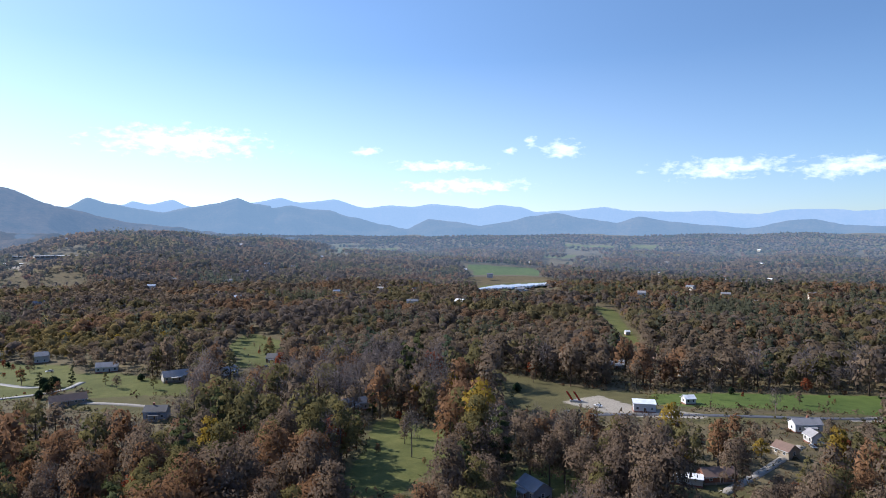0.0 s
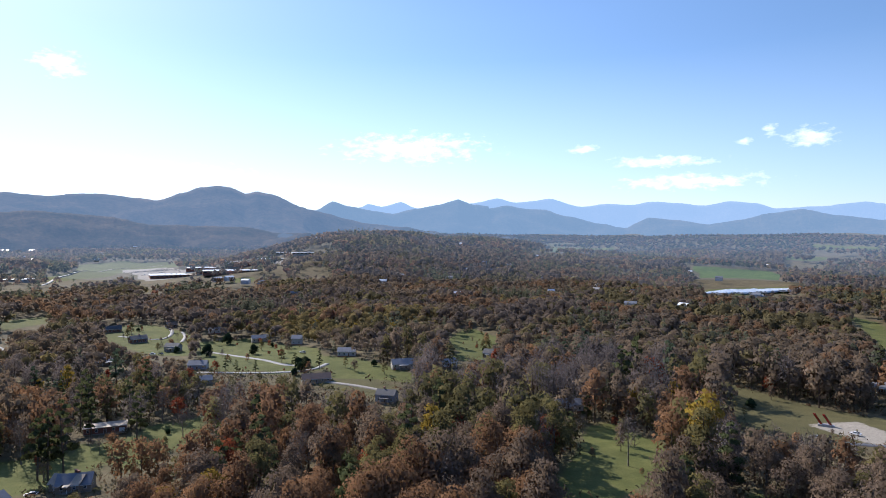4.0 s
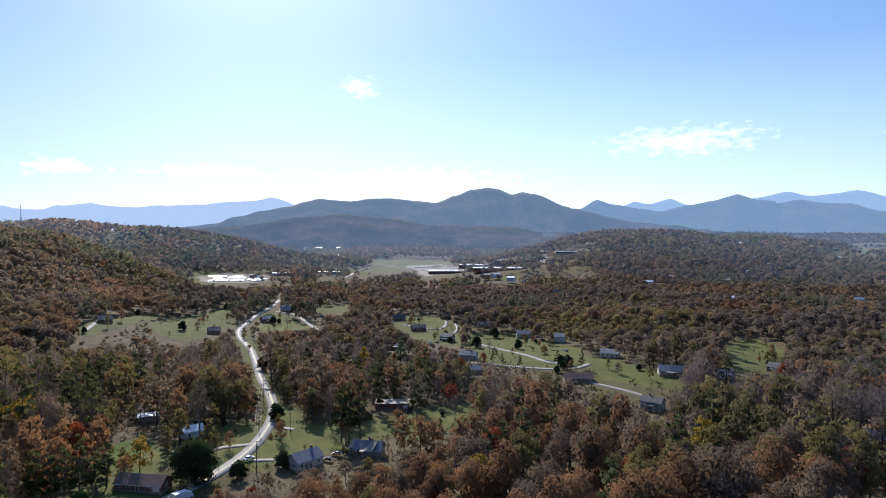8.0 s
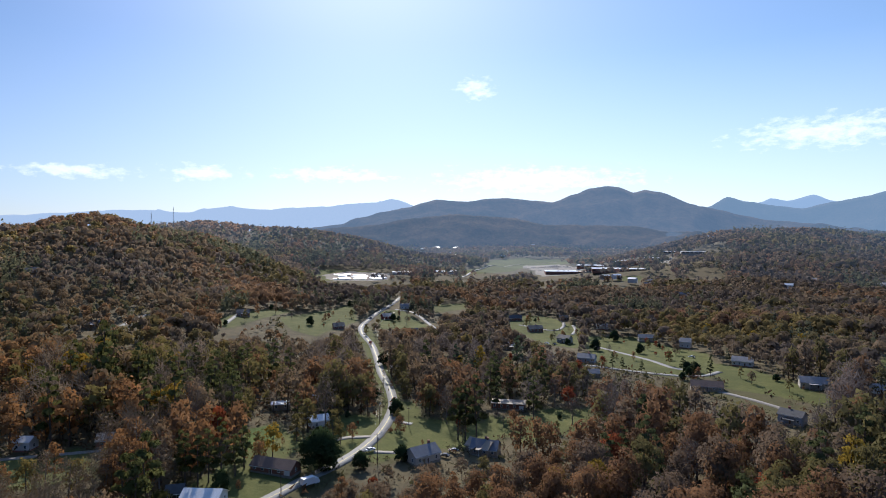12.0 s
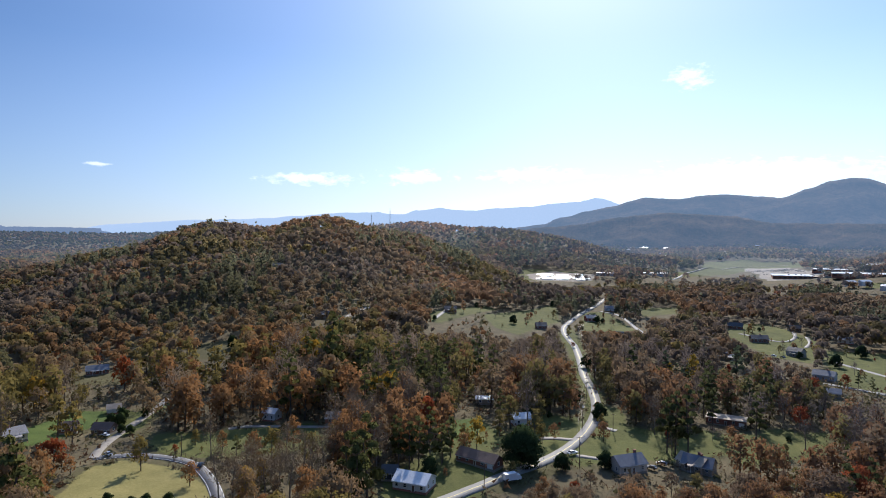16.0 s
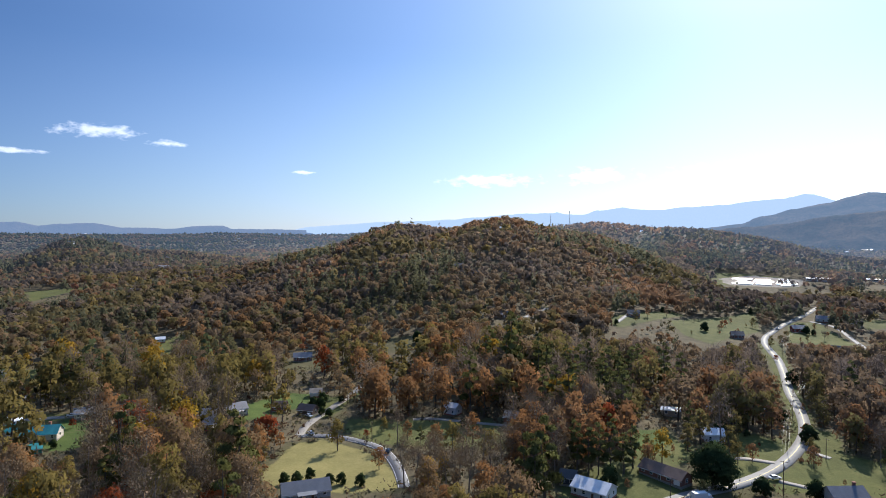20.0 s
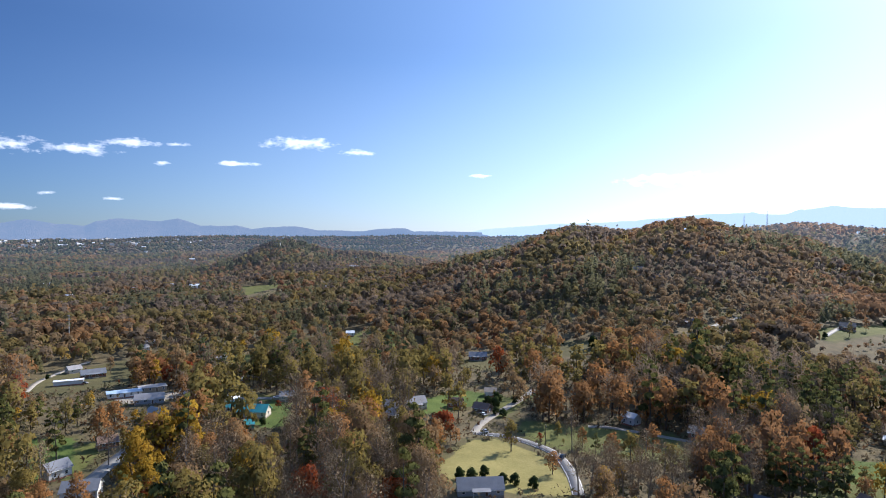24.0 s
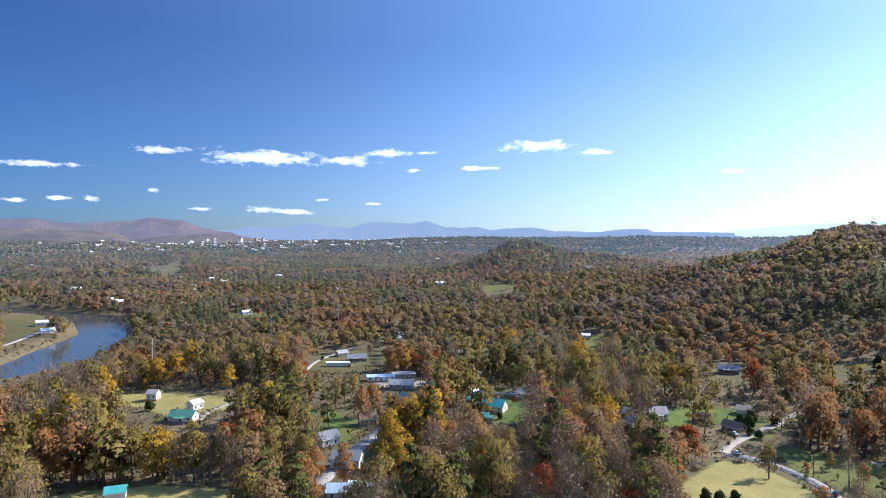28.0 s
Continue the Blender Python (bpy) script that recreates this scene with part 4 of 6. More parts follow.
def mountain_range(name, mat, reach, deep, foot, knots, label, rough=0.06, spur=26.0):
    """A long ridge: bearing and height in degrees along its crest; it falls towards the lookout over its depth."""
    k = sorted(knots)
    end = 0.0 if reach > 4450 else -1.2
    k = np.array([(k[0][0] - 5, end), *k, (k[-1][0] + 5, end)])
    az = np.arange(k[0, 0], k[-1, 0], 0.07 if deep > 450 else 0.1)
    i = np.clip(np.searchsorted(k[:, 0], az, "right") - 1, 0, len(k) - 2)
    s = (az - k[i, 0]) / (k[i + 1, 0] - k[i, 0])
    s = s * 0.45 + 0.55 * s * s * (3 - 2 * s)
    top = k[i, 1] + (k[i + 1, 1] - k[i, 1]) * s
    wob = np.array([sum(noise.noise(Vector((a * f, reach * 0.01 + f, 3.1))) * g for f, g in ((0.5, 1.0), (1.3, 0.6), (3.1, 0.35), (8.0, 0.25), (19.0, 0.3))) for a in az])
    top = top + rough * wob
    ca, sa = np.cos(np.radians(az)), np.sin(np.radians(az))
    rows = []
    for q in np.linspace(0, 1, 22):
        r = reach - deep * (1 - q) + 0 * az
        x, y = -sa * r, ca * r
        gul = np.array([noise.noise(Vector((a * 0.2 + q * 1.3, q * 2.6, reach))) + 0.4 * noise.noise(Vector((a * 0.5 - q * 2, q * 5.4, reach))) + 0.12 * noise.noise(Vector((a * 1.5 + q * 3, q * 11, reach))) for a in az])
        z1 = 90 + np.tan(np.radians(top)) * reach
        z = foot + (z1 - foot) * q ** 1.25 + gul * spur * 4 * q * (1 - q)
        rows.append(np.stack([x, y, z], 1))
    r = reach + 80
    rows.append(np.stack([-sa * r, ca * r, 0 * az], 1))
    na = len(az)
    a = np.arange(len(rows) - 1)[:, None] * na + np.arange(na - 1)[None]
    f = np.stack([a, a + na, a + na + 1, a + 1], -1).reshape(-1, 4)[:, ::-1]
    tagged(new(name, mesh_of(name, np.concatenate(rows), f, M[mat], True)), label, "mountains", kind="structure")


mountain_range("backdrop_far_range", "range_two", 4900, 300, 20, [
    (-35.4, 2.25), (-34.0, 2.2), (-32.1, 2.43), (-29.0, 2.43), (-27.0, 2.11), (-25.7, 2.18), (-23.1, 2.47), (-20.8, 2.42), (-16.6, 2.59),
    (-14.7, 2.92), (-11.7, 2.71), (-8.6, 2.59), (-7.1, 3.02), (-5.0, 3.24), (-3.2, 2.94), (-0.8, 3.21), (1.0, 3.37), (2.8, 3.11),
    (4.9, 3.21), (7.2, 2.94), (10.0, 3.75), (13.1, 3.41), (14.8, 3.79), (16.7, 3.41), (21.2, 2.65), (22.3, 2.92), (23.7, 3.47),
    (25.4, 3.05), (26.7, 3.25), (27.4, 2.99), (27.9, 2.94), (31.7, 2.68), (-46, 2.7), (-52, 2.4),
], "mountains on the far horizon, painted with pale blue haze")
mountain_range("backdrop_western_range", "range_sun_haze", 4890, 300, 20, [
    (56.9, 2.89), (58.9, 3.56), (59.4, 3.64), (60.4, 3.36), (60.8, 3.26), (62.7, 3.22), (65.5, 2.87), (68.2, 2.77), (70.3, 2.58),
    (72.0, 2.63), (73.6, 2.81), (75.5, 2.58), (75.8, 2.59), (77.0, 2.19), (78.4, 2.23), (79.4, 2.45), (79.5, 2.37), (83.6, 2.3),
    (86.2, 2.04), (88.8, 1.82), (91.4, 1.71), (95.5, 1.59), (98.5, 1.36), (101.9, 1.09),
], "mountains under the bright sky, painted with bright pale haze")
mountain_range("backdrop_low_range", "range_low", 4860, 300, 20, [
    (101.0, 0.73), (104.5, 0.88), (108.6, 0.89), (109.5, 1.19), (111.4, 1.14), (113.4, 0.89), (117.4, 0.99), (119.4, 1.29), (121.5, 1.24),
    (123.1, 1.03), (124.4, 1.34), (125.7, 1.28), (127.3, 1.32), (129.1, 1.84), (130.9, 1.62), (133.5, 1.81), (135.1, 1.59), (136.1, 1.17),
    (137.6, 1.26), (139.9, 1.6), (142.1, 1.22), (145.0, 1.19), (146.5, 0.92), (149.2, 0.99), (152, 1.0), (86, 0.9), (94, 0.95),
], "low mountains beyond the town, painted with blue haze")
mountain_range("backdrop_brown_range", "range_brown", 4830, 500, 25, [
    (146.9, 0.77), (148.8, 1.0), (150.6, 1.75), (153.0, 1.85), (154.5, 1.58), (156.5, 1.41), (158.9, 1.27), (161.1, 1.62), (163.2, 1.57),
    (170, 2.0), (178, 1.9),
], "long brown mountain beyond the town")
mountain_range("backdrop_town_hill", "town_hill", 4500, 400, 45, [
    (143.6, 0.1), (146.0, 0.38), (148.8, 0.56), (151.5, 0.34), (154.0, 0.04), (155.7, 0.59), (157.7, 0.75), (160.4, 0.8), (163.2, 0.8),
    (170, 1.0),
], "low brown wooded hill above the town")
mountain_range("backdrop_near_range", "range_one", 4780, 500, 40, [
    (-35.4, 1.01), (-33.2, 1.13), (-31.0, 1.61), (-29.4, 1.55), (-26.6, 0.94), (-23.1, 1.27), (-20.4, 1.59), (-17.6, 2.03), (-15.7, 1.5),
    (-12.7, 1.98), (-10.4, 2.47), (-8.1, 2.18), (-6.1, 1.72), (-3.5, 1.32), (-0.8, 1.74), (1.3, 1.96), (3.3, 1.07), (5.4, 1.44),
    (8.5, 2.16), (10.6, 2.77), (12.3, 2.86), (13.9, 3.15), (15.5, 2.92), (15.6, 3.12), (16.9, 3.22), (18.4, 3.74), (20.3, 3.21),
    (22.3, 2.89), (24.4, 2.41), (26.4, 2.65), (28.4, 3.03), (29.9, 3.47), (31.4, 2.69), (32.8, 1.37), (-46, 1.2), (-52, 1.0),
], "wooded mountains behind the valley, painted with blue haze", 0.06, 60)
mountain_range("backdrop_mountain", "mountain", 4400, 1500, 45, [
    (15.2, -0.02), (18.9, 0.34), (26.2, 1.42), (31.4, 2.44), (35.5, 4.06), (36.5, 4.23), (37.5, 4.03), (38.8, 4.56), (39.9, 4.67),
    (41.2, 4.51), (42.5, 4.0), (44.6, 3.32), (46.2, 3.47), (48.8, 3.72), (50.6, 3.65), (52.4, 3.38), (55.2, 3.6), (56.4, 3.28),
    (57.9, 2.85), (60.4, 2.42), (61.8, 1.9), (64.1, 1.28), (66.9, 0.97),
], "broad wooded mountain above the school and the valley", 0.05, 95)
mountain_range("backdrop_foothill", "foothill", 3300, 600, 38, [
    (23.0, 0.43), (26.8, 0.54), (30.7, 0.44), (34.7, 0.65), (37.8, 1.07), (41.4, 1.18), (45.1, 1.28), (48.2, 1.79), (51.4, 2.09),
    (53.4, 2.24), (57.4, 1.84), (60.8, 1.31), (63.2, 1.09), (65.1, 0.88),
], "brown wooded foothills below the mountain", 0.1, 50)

# ---- trees ----
rng = np.random.default_rng(11)


def clumps(lobes, n, size, flat=0.75, fringe=0.35, turn=0.3):
    """Leaf clumps on the skin of rounded lobes (x, y, z, radius): three-cornered sprays turned every way."""
    lobes = np.asarray(lobes, float)
    n, size = int(n * 2.2), size * 0.68
    pick = rng.choice(len(lobes), n, p=lobes[:, 3] ** 2 / np.sum(lobes[:, 3] ** 2))
    d = rng.normal(size=(n, 3))
    d /= np.linalg.norm(d, axis=1)[:, None]
    d[:, 2] = np.where(d[:, 2] < -0.35, -d[:, 2] * 0.6, d[:, 2])
    rad = lobes[pick, 3] * (1 - fringe * rng.random(n) ** 1.5 + 0.12 * rng.normal(size=n))
    c = lobes[pick, :3] + d * rad[:, None] * (1, 1, flat)
    nrm = d + rng.normal(size=(n, 3)) * turn
    nrm /= np.linalg.norm(nrm, axis=1)[:, None]
    a = np.cross(nrm, rng.normal(size=(n, 3)))
    a /= np.linalg.norm(a, axis=1)[:, None]
    b = np.cross(nrm, a)
    s = size * (0.55 + 0.9 * rng.random(n))[:, None]
    q = np.stack([c - a * s * 1.1 - b * s * 0.8, c + a * s * 1.1 - b * s * 0.7, c + b * s * 1.3], 1)
    q += rng.normal(size=q.shape) * size * 0.15
    return q.reshape(-1, 3), np.arange(3 * n).reshape(-1, 3)


def outward(v, f, tall, up=0.15):
    """Normals for a leafy crown: half the way each spray faces, half straight out of the crown; nothing for wood."""
    out = np.zeros(v.shape)
    for b in f if isinstance(f, list) else [f]:
        if b.shape[1] != 3:
            continue
        n = np.cross(v[b[:, 1]] - v[b[:, 0]], v[b[:, 2]] - v[b[:, 0]])
        n /= np.linalg.norm(n, axis=1)[:, None] + 1e-9
        d = v[b].mean(1) - (0, 0, tall * 0.45)
        d /= np.linalg.norm(d, axis=1)[:, None] + 1e-9
        n = 0.2 * n + 0.8 * d + (0, 0, up)
        n /= np.linalg.norm(n, axis=1)[:, None] + 1e-9
        out[b] = n[:, None]
    return out


def leafy(me, normals):
    """Gives a crown its soft, rounded shading."""
    me.polygons.foreach_set("use_smooth", np.ones(len(me.polygons), bool))
    me.normals_split_custom_set_from_vertices(normals.astype(np.float32).tolist())
    return me


def broad_lobes(tall, wide, n, low=0.32):
    out = [(0, 0, tall * 0.66, wide * 0.33)]
    for i in range(n):
        a, k = i * 2.4 + rng.random(), (i + 0.5) / n
        z = tall * (low + (0.93 - low) * k)
        reach = wide * 0.5 * math.sin(math.pi * min(0.95, 0.22 + 0.72 * k)) * (0.55 + 0.25 * rng.random())
        out.append((math.cos(a) * reach, math.sin(a) * reach, z, wide * (0.18 + 0.1 * rng.random())))
    return out


def trunk_of(tall, thick, limbs, spread, bare=False):
    lean = rng.normal(size=2) * 0.03 * tall
    pts = [(0, 0, -0.8), (lean[0] * 0.2, lean[1] * 0.2, tall * 0.3), (lean[0], lean[1], tall * 0.62), (lean[0] * 1.2, lean[1] * 1.2, tall * 0.9)]
    pieces = [tube(pts, (thick * 1.35, thick, thick * 0.6, thick * 0.12), 5)]
    for i in range(limbs):
        a, k = i * 2.4 + rng.random() * 0.7, 0.28 + 0.5 * (i + rng.random() * 0.6) / limbs
        s = np.array((lean[0] * k, lean[1] * k, tall * k))
        e = s + np.array((math.cos(a) * spread, math.sin(a) * spread, tall * (0.22 + 0.14 * rng.random()))) * (1.1 - 0.5 * k)
        m = (s + e) / 2 + (0, 0, -tall * 0.025)
        pieces.append(tube([s, m, e], (thick * 0.42, thick * 0.26, thick * 0.06), 3 if bare else 3))
    return joined(pieces)


def twigs(tall, wide, n, length=1.9, thick=0.07):
    """Fine bare branches: thin slivers that fan out through the crown."""
    lob = np.array(broad_lobes(tall, wide, 9, 0.38))
    pick = rng.integers(0, len(lob), n)
    d = rng.normal(size=(n, 3))
    d[:, 2] = np.abs(d[:, 2]) * 0.9 + 0.25
    d /= np.linalg.norm(d, axis=1)[:, None]
    s = lob[pick, :3] + rng.normal(size=(n, 3)) * lob[pick, 3:4] * 0.45
    e = s + d * length * (0.6 + 0.8 * rng.random(n))[:, None]
    w = np.cross(d, rng.normal(size=(n, 3)))
    w *= thick / np.linalg.norm(w, axis=1)[:, None]
    v = np.stack([s - w, s + w, e + w * 0.3, e - w * 0.3], 1)
    return v.reshape(-1, 3), np.arange(4 * n).reshape(-1, 4)


def crown_parts(kind, tall, wide, rich):
    """(wood, leaves) of one tree; rich scales the number of clumps."""
    if kind == "pine":
        boughs = []
        for i in range(11):
            a, k = i * 2.4 + rng.random(), i / 10
            d = wide * (0.3 * (1 - 0.75 * k) + 0.06 * rng.random())
            boughs.append((math.cos(a) * d, math.sin(a) * d, tall * (0.3 + 0.64 * k), wide * (0.24 - 0.11 * k)))
        return trunk_of(tall, 0.26, 3, wide * 0.3), clumps(boughs, int(420 * rich), 0.5 / rich ** 0.42, 0.6, 0.5, 0.5)
    if kind == "bare":
        wood = trunk_of(tall, 0.24, 7 if rich > 0.6 else 3, wide * 0.3, True)
        tw = twigs(tall, wide, int(380 * rich), 2.3 / rich ** 0.35, 0.048 / rich ** 0.6)
        lf = clumps(broad_lobes(tall, wide, 7), int(60 * rich), 0.3 / rich ** 0.4)
        return wood, (np.concatenate([tw[0], lf[0]]), [tw[1], lf[1] + len(tw[0])])
    n_lobe = {"olive": 10, "yellow": 11, "red": 9, "evergreen": 12}.get(kind, 12)
    wood = trunk_of(tall, 0.27, 5 if rich > 0.6 else 2, wide * 0.3)
    dense = {"oak": 360, "rust": 370, "olive": 320, "yellow": 380, "red": 340, "evergreen": 1500}[kind]
    low = {"evergreen": 0.12, "red": 0.25, "yellow": 0.2}.get(kind, 0.2)
    return wood, clumps(broad_lobes(tall, wide, n_lobe, low), int(dense * rich), (0.5 if kind != "evergreen" else 0.62) / rich ** 0.42, 0.85, 0.3, 0.32)


def dome(tall, wide):
    """A very far crown: a ragged eight-sided lump."""
    v = np.array([(1, 0, 0.45), (0, 1, 0.5), (-1, 0, 0.45), (0, -1, 0.5), (0.1, 0.1, 1), (0, 0, 0.05)]) * (wide * 0.55, wide * 0.55, tall * 0.95)
    return v * (1 + 0.16 * rng.normal(size=(6, 1))), np.array([(0, 1, 4), (1, 2, 4), (2, 3, 4), (3, 0, 4), (1, 0, 5), (2, 1, 5), (3, 2, 5), (0, 3, 5)])


def far_crown(kind, tall, wide, lumps):
    """The crown of a tree that stays far off."""
    if lumps == -1:
        return dome(tall, wide)
    tufts, size = {3: (36, 1.25), 2: (19, 1.65), 1: (9, 2.2), 0: (5, 3.1)}[lumps]
    if kind == "pine":
        cone = [(rng.normal() * 0.3, rng.normal() * 0.3, tall * (0.3 + 0.2 * i), wide * (0.4 - 0.08 * i)) for i in range(4)]
        return clumps(cone, tufts, size * 0.95, 1.1, 0.2, 0.3)
    low = [(0, 0, tall * 0.6, wide * 0.36)]
    for i in range(3):
        a = i * 2.1 + rng.random()
        low.append((math.cos(a) * wide * 0.2, math.sin(a) * wide * 0.2, tall * (0.42 + 0.12 * i), wide * 0.27))
    return clumps(low, tufts, size, 0.95, 0.16, 0.14)


KINDS = ["oak", "rust", "olive", "yellow", "red", "bare", "pine"]
SIZE = {"oak": (16, 10.5), "rust": (15, 10), "olive": (15.5, 9), "yellow": (14.5, 9.5), "red": (11.5, 9), "bare": (15.5, 9), "pine": (18, 8), "evergreen": (14, 13)}
NOUN = {"oak": "brown_oak", "rust": "rust_oak", "olive": "tulip_tree", "yellow": "golden_maple", "red": "red_maple", "bare": "bare_tree", "pine": "pine_tree", "evergreen": "magnolia"}
SAYS = {
    "oak": "tall oak with dull brown autumn leaves in the wood", "rust": "oak with rust-orange autumn leaves among the wood",
    "olive": "tall tree with thinning olive-yellow leaves", "yellow": "rounded tree in golden-yellow autumn leaf",
    "red": "small maple in crimson autumn leaf", "bare": "nearly leafless grey-brown tree with fine twigs",
    "pine": "dark green pine with drooping boughs", "evergreen": "broad dense dark evergreen beside a lawn",
}
TINT = {"oak": [(0.095, 0.074, 0.052), (0.135, 0.1, 0.066)], "rust": [(0.125, 0.078, 0.047), (0.17, 0.096, 0.05)], "olive": [(0.078, 0.07, 0.032), (0.118, 0.102, 0.042)],
        "yellow": [(0.13, 0.1, 0.036), (0.165, 0.13, 0.04)], "red": [(0.13, 0.055, 0.04), (0.17, 0.07, 0.04)], "bare": [(0.1, 0.085, 0.075), (0.135, 0.112, 0.097)],
        "pine": [(0.04, 0.055, 0.036), (0.06, 0.078, 0.046)]}
# single trees: wood and crown meshes, four shapes of each kind
SHAPES = {}
for kind, fine in [(k, b) for k in (*KINDS, "evergreen") for b in (False, True)]:
    SHAPES[kind, fine] = []
    for i in range(4 if kind != "evergreen" else 1):
        tall, wide = SIZE[kind]
        w, l = crown_parts(kind, tall * (0.88 + 0.08 * i), wide * (1.1 - 0.06 * i), 2.4 if fine else 0.6)
        SHAPES[kind, fine].append((mesh_of("trunk", *w, M["pale_bark" if kind == "bare" else "bark"]), leafy(mesh_of("crown", *l, M[kind]), outward(*l, tall)), w, l))


def plant(kind, x, y, scale=1.0, label=""):
    tree = thing(NOUN[kind], x, y, float(land(x, y)), rng.random() * 360, label or SAYS[kind], "tree", NOUN[kind].replace("_", " ") + "s")
    tree.scale = (scale, scale, scale * (1.06 + 0.22 * rng.random()))
    shapes = SHAPES[kind, math.hypot(x, y) < 244 and scale > 0.6]
    w, l, *_ = shapes[rng.integers(len(shapes))]
    part("trunk", w, tree)
    # crown colour is lifted and tinted here to imitate haze
    k = 1.36 * float(haze_lift(x, y))
    part("crown", l, tree).color = (*(k * haze_tint(x, y)), 1)
    return tree


def field(x, y, size, seed):
    """A soft random field between about -1 and 1."""
    a, b, c = np.array([1.7, 2.9, 4.3]) * seed
    return (np.sin(x / size + a + 1.3 * np.sin(y / size * 0.8 + b)) * np.sin(y / size + c + 1.1 * np.sin(x / size * 0.7 + a)) + 0.5 * np.sin(x / size * 2.3 + y / size * 1.7 + b) * np.sin(y / size * 2.1 - x / size + c)) / 1.2


def mixture(x, y):
    """Which kind of tree grows where."""
    az, r = np.degrees(np.arctan2(-x, y)), np.hypot(x, y)
    w = np.tile(np.array([0.42, 0.12, 0.18, 0.008, 0.012, 0.24, 0.03]), (len(x), 1))
    w[(az > 64) & (az < 108) & (r > 520)] = (0.36, 0.19, 0.2, 0.01, 0.006, 0.17, 0.07)
    w[(az > 70) & (az < 110) & (r < 330)] = (0.12, 0.14, 0.1, 0.05, 0.02, 0.5, 0.07)
    w[az >= 108] = (0.2, 0.07, 0.34, 0.02, 0.008, 0.31, 0.06)
    w[(az > 112) & (r < 460)] = (0.1, 0.12, 0.42, 0.06, 0.015, 0.24, 0.05)
    w[(az > 128) & (r > 1250)] = (0.18, 0.05, 0.2, 0.01, 0.0, 0.14, 0.46)
    w[(az > 81) & (az < 93) & (r > 560) & (r < 760)] = (0.2, 0.1, 0.2, 0.01, 0.0, 0.12, 0.4)
    w[(az > 79) & (az < 98) & (r > 350) & (r < 500)] = (0.36, 0.22, 0.24, 0.015, 0.0, 0.08, 0.1)
    w[(az > 112) & (az < 126) & (r > 1350)] = (0.25, 0.1, 0.1, 0.01, 0.0, 0.15, 0.4)
    w[(az > 20) & (az < 39) & (r > 510) & (r < 690)] = (0.1, 0.04, 0.42, 0.3, 0.01, 0.1, 0.04)
    w[(az < 75) & (r < 270)] = (0.42, 0.24, 0.24, 0.02, 0.025, 0.05, 0.012)
    for i, (size, seed, k) in enumerate(((60, 1.1, 1.7), (38, 2.3, 2.6), (48, 3.1, 2.4), (30, 4.7, 2.4), (30, 5.9, 2.0), (55, 6.1, 2.4), (46, 7.7, 3.4))):
        far = np.clip((r - 420) / 300, 0, 1)
        w[:, i] *= np.exp(k * (1 - far) * field(x, y, size, seed) + k * far * 1.7 * field(x, y, size * 1.5, seed + 0.7))
    w /= w.sum(1)[:, None]
    return (rng.random(len(x))[:, None] > np.cumsum(w, 1)).sum(1).clip(0, 6)


def scatter(near, far, gap, lo=-41, hi=169):
    n = int(2 * far / gap)
    gx, gy = np.meshgrid(np.arange(n) - n / 2, np.arange(n) - n / 2)
    x = (gx.ravel() + rng.uniform(-0.42, 0.42, n * n)) * gap
    y = (gy.ravel() + rng.uniform(-0.42, 0.42, n * n)) * gap
    az, r = np.degrees(np.arctan2(-x, y)), np.hypot(x, y)
    m = (r > near) & (r < far) & (az > lo) & (az < hi)
    return x[m], y[m]


def haze_lift(x, y):
    """Leaf colour brightened by bearing to imitate haze and glare, most on the western hill."""
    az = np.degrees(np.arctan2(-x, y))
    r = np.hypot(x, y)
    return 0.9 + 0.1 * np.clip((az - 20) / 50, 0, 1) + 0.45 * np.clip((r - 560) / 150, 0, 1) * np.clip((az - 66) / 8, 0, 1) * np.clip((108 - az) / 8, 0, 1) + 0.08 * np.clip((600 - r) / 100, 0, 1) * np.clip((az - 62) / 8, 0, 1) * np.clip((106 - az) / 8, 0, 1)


def haze_tint(x, y):
    """Haze put into the leaf colour: bluer in the north, warmer towards the south."""
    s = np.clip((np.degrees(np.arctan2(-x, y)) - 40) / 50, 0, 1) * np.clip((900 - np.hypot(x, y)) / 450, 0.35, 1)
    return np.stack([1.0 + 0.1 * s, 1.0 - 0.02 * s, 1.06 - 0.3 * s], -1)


def grove(x, y, lo, hi, thin):
    """Sizes that run together in groves, and which trees to leave out in the thinner parts."""
    s = rng.uniform(lo, hi, len(x)) * (1 + 0.22 * field(x, y, 38, 3.3)) * (1 + 0.12 * field(x, y, 130, 1.9))
    gone = rng.random(len(x)) < thin * np.clip(0.2 - field(x, y, 75, 5.2), 0, 1)
    return s, gone


